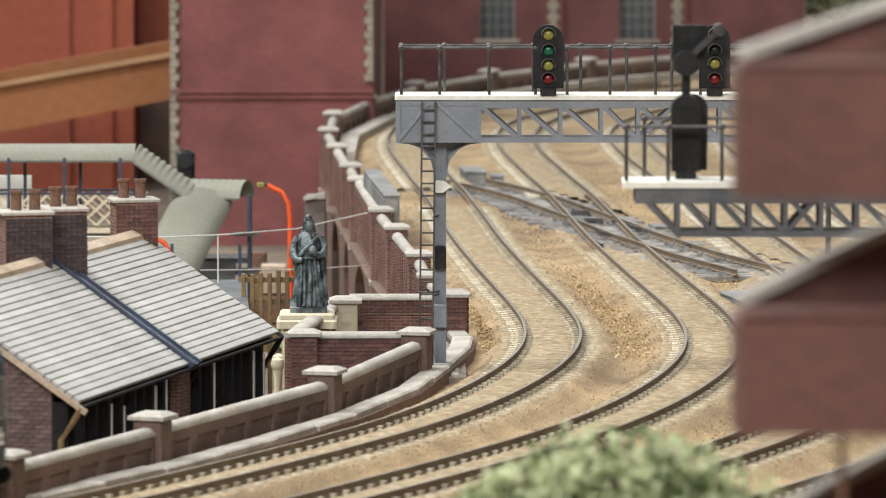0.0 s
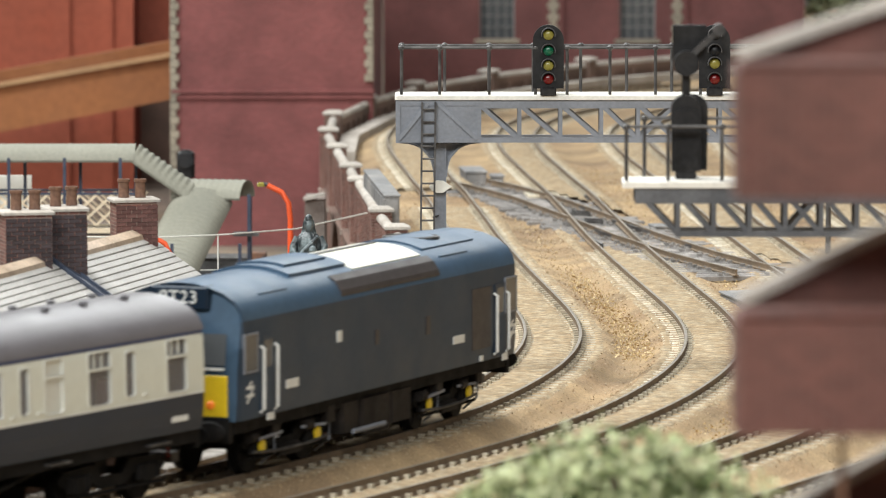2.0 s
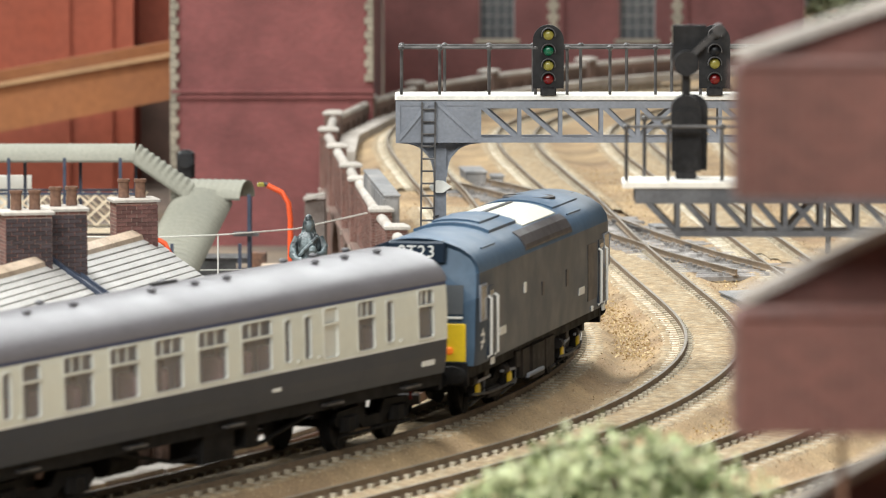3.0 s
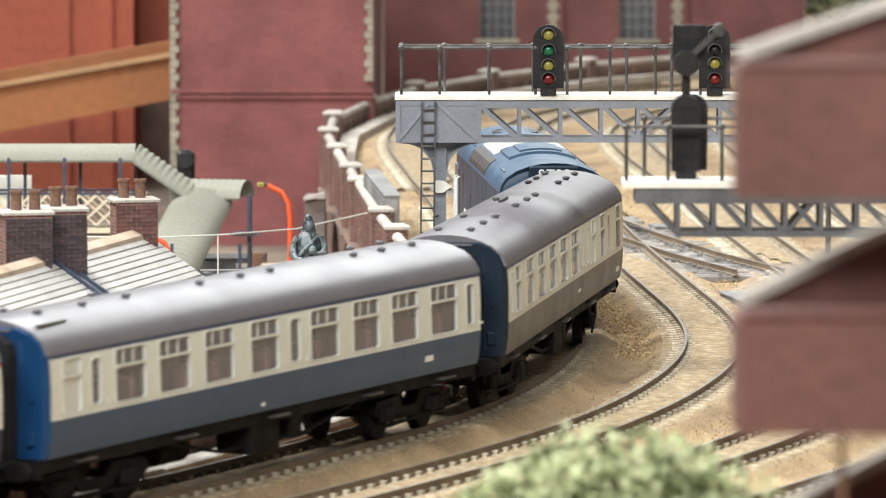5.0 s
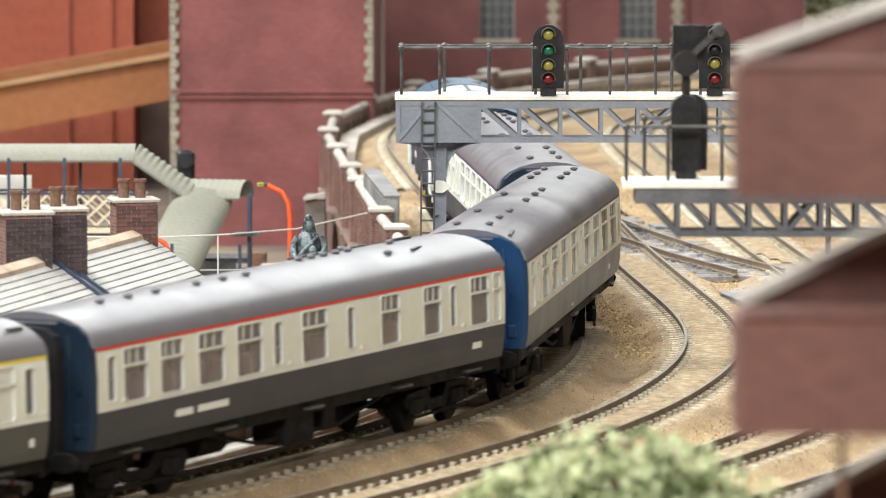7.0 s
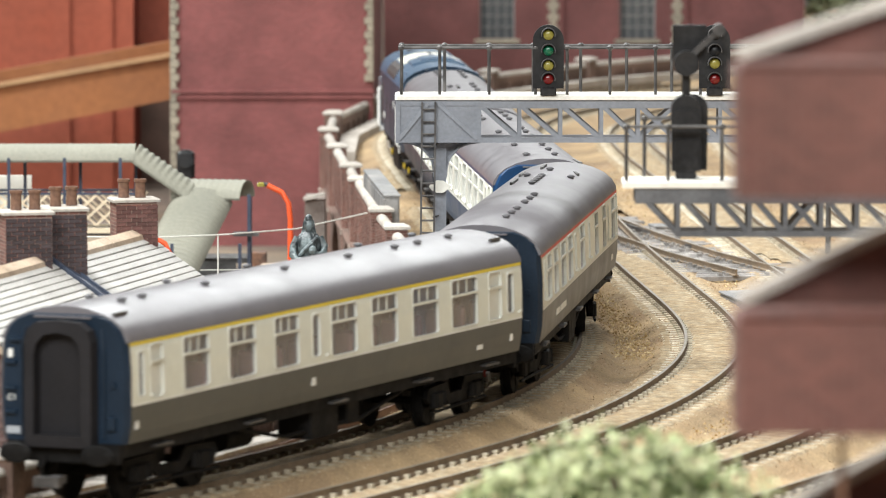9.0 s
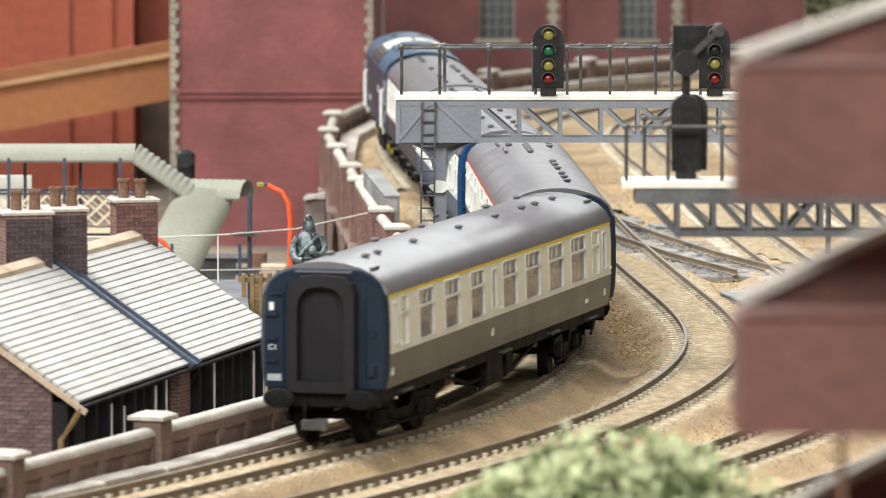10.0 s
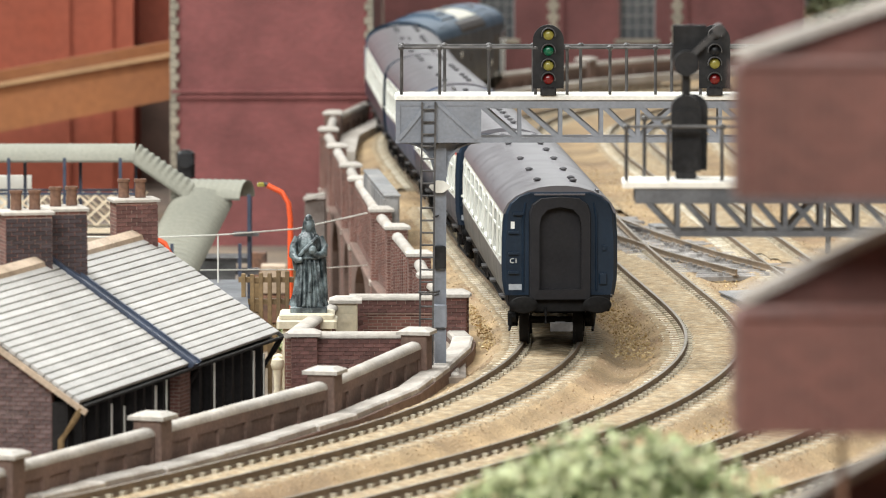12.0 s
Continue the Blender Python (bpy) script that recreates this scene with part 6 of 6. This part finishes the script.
def railing(parent, x0, x1, y, zd, zt, posts):
    part("handrail", Shape().tube([(x0, y, zt), (x1, y, zt)], 0.42, 8), iron, parent, smooth=True)
    for x in posts:
        part("rail_post", Shape().tube([(x, y, zd), (x, y, zt)], 0.48, 8).turn([(0.5, -0.8), (1.0, -0.3), (1.0, 0.3), (0.4, 0.8)], 8, m=Matrix.Translation((x, y, zt))), iron, parent, smooth=True)


g1 = thing("signal_gantry", "grey lattice signal gantry with dusty white walkway over the lines", "signal gantry", group="signal gantries")
GY, ZT = 2017.0, 79.6
part("walkway", Shape().chamfered(-14.6, 215, GY - 8, GY + 8, ZT, ZT + 1.6, 0.4), deck_white, g1, "dusty white walkway")
for y in (GY - 6.5, GY + 6.5):
    part("end_plate", Shape().box(-13.8, 10.9, y - 0.35, y + 0.35, 67, ZT - 0.3), steel_grey, g1)
    part("plate_brace", Shape().bar((-13.4, y - 0.7, 67.6), (-4.6, y - 0.7, 78.4), 0.8, 1.2), steel_grey, g1)
    part("plate_brace", Shape().bar((-1.4, y - 0.7, 78.4), (10.4, y - 0.7, 67.6), 0.8, 1.2), steel_grey, g1)
truss(g1, 11, 215, GY - 6.5, GY + 6.5, 66.6, ZT, [23.2, 35.6, 48, 59.2, 70.6, 84, 96, 108, 120, 132, 144, 156, 168, 180, 192, 204])
part("left_chord", Shape().box(-14, 11, GY - 7.1, GY - 5.9, 66.6, 68).box(-14, 11, GY - 7.2, GY - 5.8, ZT - 1.8, ZT).box(-14.35, -13, GY - 7.4, GY - 5.6, 66.45, ZT - 0.05), steel_grey, g1)
part("post", Shape().box(-2.2, 0.5, GY - 1.8, GY + 1.8, -5, 66.6).box(-2.7, -2.2, GY - 2.3, GY + 2.3, -5, 66.6).box(0.5, 1.0, GY - 2.3, GY + 2.3, -5, 66.6), steel_grey, g1, "grey steel post")
for s, x in ((-1, -2.6), (1, 0.9)):
    pts = [(x + s * 10.2 * (1 - math.cos(a)) ** 1.15, 66.4 - 10.4 * (1 - math.sin(a)) ** 1.1) for a in np.linspace(0, 1.5708, 12)]
    v = [(a, y, c) for y in (GY - 0.35, GY + 0.35) for a, c in pts + [(x, 66.4)]]
    br = part("bracket", Shape().add(v, [tuple(range(13)), tuple(range(25, 12, -1))] + [(i, 13 + i, 13 + (i + 1) % 13, (i + 1) % 13) for i in range(13)]), steel_grey, g1, "curved steel bracket")
    k = len(pts)
    v = [(a, y, c) for e in (0, 0.55) for y in (GY - 2.2, GY + 2.2) for a, c in [(a + s * e * 0.7, c - e * 0.7) for a, c in pts]]
    fl = Shape().add(v, [(r0 * k + i, r0 * k + i + 1, r1 * k + i + 1, r1 * k + i) for r0, r1 in ((0, 1), (1, 3), (3, 2), (2, 0)) for i in range(k - 1)])
    part("flange", fl, steel_grey, br)
    part("stiffener", Shape().bar((x, GY - 0.7, 60.5), (x + s * 5, GY - 0.7, 66), 0.5, 0.9), steel_grey, br)
part("foot_block", Shape().chamfered(-9, 5, GY - 8, GY + 14, -8, -3.6, 0.5), stone, g1, "pale concrete foot")
part("relay_case", Shape().chamfered(-2.9, 0.9, GY - 4.4, GY - 2.8, 28, 35, 0.4), signal_black, g1, "small black case")
part("lower_case", Shape().chamfered(-3.0, 1.2, GY - 4.2, GY - 2.4, 10, 17, 0.4), steel_grey, g1)
part("identity_plate", Shape().add([(x, y, z) for y in (GY - 4.6, GY - 4.0) for x, z in ((-4.3, 53), (-3.4, 51.9), (-1.9, 51.1), (0.1, 51.2), (2.6, 53), (0.2, 54.8), (-1.9, 54.9), (-3.4, 54.1))], [tuple(range(8)), tuple(range(15, 7, -1))] + [(i, 8 + i, 8 + (i + 1) % 8, (i + 1) % 8) for i in range(8)]), white_frame, g1, "white pointed plate")
lad = part("ladder", Shape().bar((-7.2, GY - 8, -5), (-6.3, GY - 8, 79), 0.6, 0.8), iron, g1, "thin dark access ladder")
part("stringer", Shape().bar((-3.2, GY - 8, -5), (-2.3, GY - 8, 79), 0.6, 0.8), iron, lad)
for k in range(22):
    z = -2 + k * 3.75
    q = (z + 5) / 84 * 0.9
    part("rung", Shape().tube([(-7.2 + q, GY - 8, z), (-3.2 + q, GY - 8, z)], 0.32, 6), iron, lad)
part("safety_hoop", Shape().tube([(-7.0, GY - 8, 21), (-7.4, GY - 11, 21.4), (-4.8, GY - 13, 21.6), (-2.0, GY - 11, 21.4), (-1.2, GY - 3, 21)], 0.3, 6), iron, lad)
for z in (20, 44, 66):
    part("ladder_stay", Shape().bar((-3, GY - 8, z), (-1.5, GY - 2, z), 0.4, 0.4), iron, lad)
part("far_post", Shape().box(208, 213, GY - 2.4, GY + 2.4, -8, 66.6), steel_grey, g1)
railing(g1, -12.6, 214, GY - 7.2, ZT + 1.6, 95.4, [-12.6, -1, 14, 28, 37.6, 50.6, 64.4, 78, 92, 106, 120, 134, 148, 162, 176, 190, 204, 214])
railing(g1, -12.6, 214, GY + 7.2, ZT + 1.6, 95.4, [-12.6, 0.5, 14, 27.5, 42, 56, 69.8, 84, 98, 112, 126, 140, 154, 168, 182, 196, 214])
part("end_rail", Shape().tube([(-12.6, GY - 7.2, 95.4), (-12.6, GY + 7.2, 95.4)], 0.42, 8), iron, g1)
part("mast_post", Shape().box(30.6, 33.2, GY - 7.9, GY - 5, ZT + 1.5, ZT + 3), signal_black, g1)
colour_light("colour_light_signal", 31.9, GY - 7.3, ZT + 1.5, ((20.3 - 2, lens_yellow), (15.3 - 2 + 0.2, lens_green), (11.0 - 2, lens_yellow), (6.9 - 2, lens_red)), "black four-lens colour light signal standing on the gantry walkway")
colour_light("colour_light_signal", 82.3, GY - 7.3, ZT + 1.5, ((20.3 - 2, signal_black), (15.3 - 2 + 0.2, signal_black), (11.0 - 2 + 0.6, lens_yellow), (6.9 - 2, lens_red)), "black colour light signal partly behind a route indicator")

g2 = thing("signal_gantry", "dirty grey lattice signal gantry with dusty white walkway", "signal gantry", group="signal gantries")
NY = 1670.0
part("walkway", Shape().chamfered(45.2, 215, NY - 8, NY + 8, 78.6, 80.4, 0.4), deck_white, g2, "dusty white walkway")
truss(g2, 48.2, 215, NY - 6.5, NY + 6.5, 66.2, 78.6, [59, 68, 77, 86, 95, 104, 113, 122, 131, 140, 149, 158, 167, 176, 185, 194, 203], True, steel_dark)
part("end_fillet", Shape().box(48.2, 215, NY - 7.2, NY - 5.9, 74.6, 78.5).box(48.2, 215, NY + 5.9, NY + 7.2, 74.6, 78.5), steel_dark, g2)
part("post", Shape().box(196, 201, NY - 2.5, NY + 2.5, -8, 67.2), steel_grey, g2)
railing(g2, 46, 214, NY - 7.2, 80.4, 94, [46, 56.5, 70, 83.5, 97, 110.5, 124, 137.5, 151, 164.5, 178, 191.5, 205, 214])
railing(g2, 51, 214, NY + 7.2, 80.4, 95.2, [51, 62, 75, 87, 100, 113, 126, 139, 152, 165, 178, 191, 204, 214])
back = thing("colour_light_signal", "black signal with route indicator standing back-on upon the near gantry", "signal", at=place(61.2, NY, 80.4))
part("base", Shape().chamfered(-2.6, 2.6, -2, 2, 0, 2.6, 0.4), signal_black, back)
n = 12
prof = [(-3.6, 2), (3.6, 2), (3.8, 17.5)] + [(3.8 * math.cos(math.pi * k / n), 17.5 + 3.8 * math.sin(math.pi * k / n)) for k in range(1, n)] + [(-3.8, 17.5)]
k = len(prof)
part("case", Shape().add([(a, b, c) for b in (-2.6, 2) for a, c in prof], [tuple(range(k)), tuple(range(2 * k - 1, k - 1, -1))] + [(i, k + i, k + (i + 1) % k, (i + 1) % k) for i in range(k)]).box(-3.0, 3.0, -3.1, -2.6, 3, 10).box(-3.0, 3.0, -3.0, -2.6, 11, 17.6), signal_black, back)
part("backboard", Shape().add([(a + 1.8, b, c) for b in (2, 3.6) for a, c in prof], [tuple(range(k)), tuple(range(2 * k - 1, k - 1, -1))] + [(i, k + i, k + (i + 1) % k, (i + 1) % k) for i in range(k)]), signal_black, back)
part("stalk", Shape().tube([(0, 0, 21), (0, 0, 27)], 1.1, 10), signal_black, back)
part("lamp_drum", Shape().tube([(0, -3.2, 29.2), (0, 2, 29.2)], 3.2, 18), signal_black, back, smooth=True)
part("indicator_arm", Shape().bar((0.6, -1.2, 30.5), (8.6, -1.2, 38), 1.0, 1.4).tube([(8.2, -2.9, 37.6), (8.2, 1.1, 37.6)], 1.6, 12), iron, back, "sloping indicator arm")
part("indicator_board", Shape().chamfered(-3.4, 5.2, 1.2, 2.2, 29.6, 38.8, 0.2), signal_black, back, "square black board")

# ---- near building with stepped brick bays ----
tower = thing("stepped_brick_building", "orange-red brick building with sloping pale copings on stepped bays", "building")
part("main_wall", Shape().box(76, 160, 880, 1010, -70, 200), brick_near, tower)
part("main_roof", Shape().box(72, 164, 876, 1014, 200, 204), slate, tower)
for zt, zb, sl in ((151.8, 133.8, 13.6), (117.6, 101.4, 19.0), (84.5, 69, 22.0)):
    part("brick_bay", Shape().chamfered(39.9, 76, 900, 917, zb, zt, 0.6), brick_near, tower)
    part("bay_ledge", Shape().chamfered(40.4, 76, 899.6, 905, zt, zt + 0.8, 0.3), brick_near, tower)
    part("sloping_wall", Shape().add([(x, y, z) for y in (919, 925) for x, z in ((42, zt - 1), (78, zt - 1), (78, zt + sl * 0.92), (42, zt + 0.5))], [(0, 1, 2, 3), (7, 6, 5, 4), (0, 4, 5, 1), (1, 5, 6, 2), (2, 6, 7, 3), (3, 7, 4, 0)]), brick_near, tower)
    part("sloping_coping", Shape().bar((41, 920, zt + 0.6), (81, 920, zt + 0.6 + sl), 6, 1.5), stone, tower, "pale sloping coping")
part("post", Shape().box(54.4, 55.4, 908, 909, -70, 101.8), terracotta, tower, "thin brown post")

# ---- small things on the trackbed ----


case_grey = material("streaky_grey_cabinet", (0.17, 0.17, 0.175), 0.7, vary=0.25, scale=90, fine=500, tint=(0.3, 0.28, 0.26), mix=0.6, mixscale=50)


def case(x, y, z, w, d, h, rz, label, mt=case_grey, doors=0):
    th = thing("trackside_case", label, "equipment case", at=place(x, y, z, rz), group="trackside cases")
    part("box", Shape().chamfered(-w / 2, w / 2, -d / 2, d / 2, -1, h, 0.4), mt, th)
    part("lid", Shape().chamfered(-w / 2 - 0.5, w / 2 + 0.5, -d / 2 - 0.5, d / 2 + 0.5, h, h + 0.8, 0.3), mt, th)
    for k in range(doors):
        a = -d / 2 + d * k / doors
        part("door", Shape().chamfered(-w / 2 - 0.5, -w / 2, a + 1.2, a + d / doors - 1.2, 0.5, h - 1, 0.2), mt, th)
    if doors:
        part("end_panel", Shape().box(-w / 2 + 0.8, w / 2 - 0.8, -d / 2 - 0.4, -d / 2, 1, h - 1.2), mt, th)


case(-23.6, 2546, -4, 5.4, 134, 18.7, 4.0, "long weathered grey lineside cabinet beside the parapet", case_grey, 9)
case(13, 2850, -6, 9, 30, 4, 5, "small grey point motor box beside the rails")
case(23, 2830, -6, 5, 12, 3, 5, "low grey relay box beside the rails")
case(104, 2240, -4, 12, 40, 2.4, 10, "flat grey point cover beside the siding")
case(84, 2560, -5, 6, 12, 2, 12, "small grey point cover between the lines")
pole = thing("track_post", "short dark post standing between the lines", "post")
part("post", Shape().tube([(142, 2440, -6), (142, 2440, 16)], 1.0, 8), iron, pole)


def scatter(n, s0, s1, o0, o1, size, seed):
    rnd = random.Random(seed)
    sh = Shape()
    for _ in range(n):
        s = rnd.uniform(s0, s1)
        o = o0 + (o1 - o0) * (0.5 + 0.5 * rnd.triangular(-1, 1, 0))
        x, y, h = line(s, o)
        p = Vector((x, y, zdrop(y) - 4.6 + rnd.uniform(-0.5, 0.9)))
        r = size * rnd.uniform(0.4, 1.2)
        v = [p + Vector((rnd.gauss(0, 1), rnd.gauss(0, 1), rnd.gauss(0, 0.7))).normalized() * r for _ in range(4)]
        sh.add([tuple(w) for w in v], [(0, 1, 2), (0, 2, 3), (0, 3, 1), (1, 3, 2)])
    return sh


tagged(part("loose_grit", scatter(6500, 440, 1250, 14, 37, 0.6, 11), grit), "loose yellow grit between the lines", "grit", kind="stuff")
tagged(part("loose_grit", scatter(900, 470, 620, -24, -14, 0.8, 12), grit), "loose yellow grit beside the kerb", "grit", kind="stuff")
tagged(part("loose_grit", scatter(2600, 100, 1300, 70, 86, 0.6, 13), grit), "thin loose grit along the far lines", "grit", kind="stuff")


def ballast_cover(n, seed):
    """Grains strewn over the trackbed, thinner on the sleepers."""
    rnd = random.Random(seed)
    sh = Shape()
    for _ in range(n):
        s = rnd.uniform(-60, 1330)
        o = rnd.uniform(-22, 190)
        x, y, h = line(s, o)
        gap = min(abs(o - c) for c in OFFSETS)
        if abs(gap - 8.8) < 1.4 or x < np.interp(y, wy, wx) + 7:
            continue
        t = min(max((gap - 16.5) / 6, 0), 1)
        z = -2.68 - 3.6 * t * t * (3 - 2 * t) * min(max((2500 - y) / 300, 0.3), 1)
        t2 = min(max((y - 2400) / 500, 0), 1)
        p = Vector((x, y, z - 4.0 * t2 * t2 * (3 - 2 * t2) + rnd.uniform(-0.15, 0.3)))
        r = 0.38 * rnd.uniform(0.5, 1.25)
        v = [p + Vector((rnd.gauss(0, 1), rnd.gauss(0, 1), rnd.gauss(0, 0.6))).normalized() * r for _ in range(4)]
        sh.add([tuple(w) for w in v], [(0, 1, 2), (0, 2, 3), (0, 3, 1), (1, 3, 2)])
    return sh


tagged(part("ballast_grains", ballast_cover(90000, 21), grains), "fine tan and brown ballast grains over the trackbed", "ballast", kind="stuff")


def motions():
    """The train along its line, its bogies on the curve, and its wheels."""
    for th, bogies, k, pivot in STOCK:
        walk(th, vehicle_rows(k, pivot))
        for ob, u in bogies:
            rows = []
            for i in range(25):
                t = i * 0.5
                s = run(t, k)
                ax, ay, _ = line(s - pivot)
                bx, by, _ = line(s + pivot)
                yaw = line(s + u)[2] - math.atan2(by - ay, bx - ax)
                rows.append((t, place(u, 0, 0, math.degrees(yaw))))
            walk(ob, rows)
    for ob, ax in wheelsets:
        rows = []
        for i in range(181):
            t = i / 15
            rows.append((t, place(ax, 0, 7.0, 0, 0, math.degrees(run(t, 0) / 7.0))))
        walk(ob, rows)


motions()
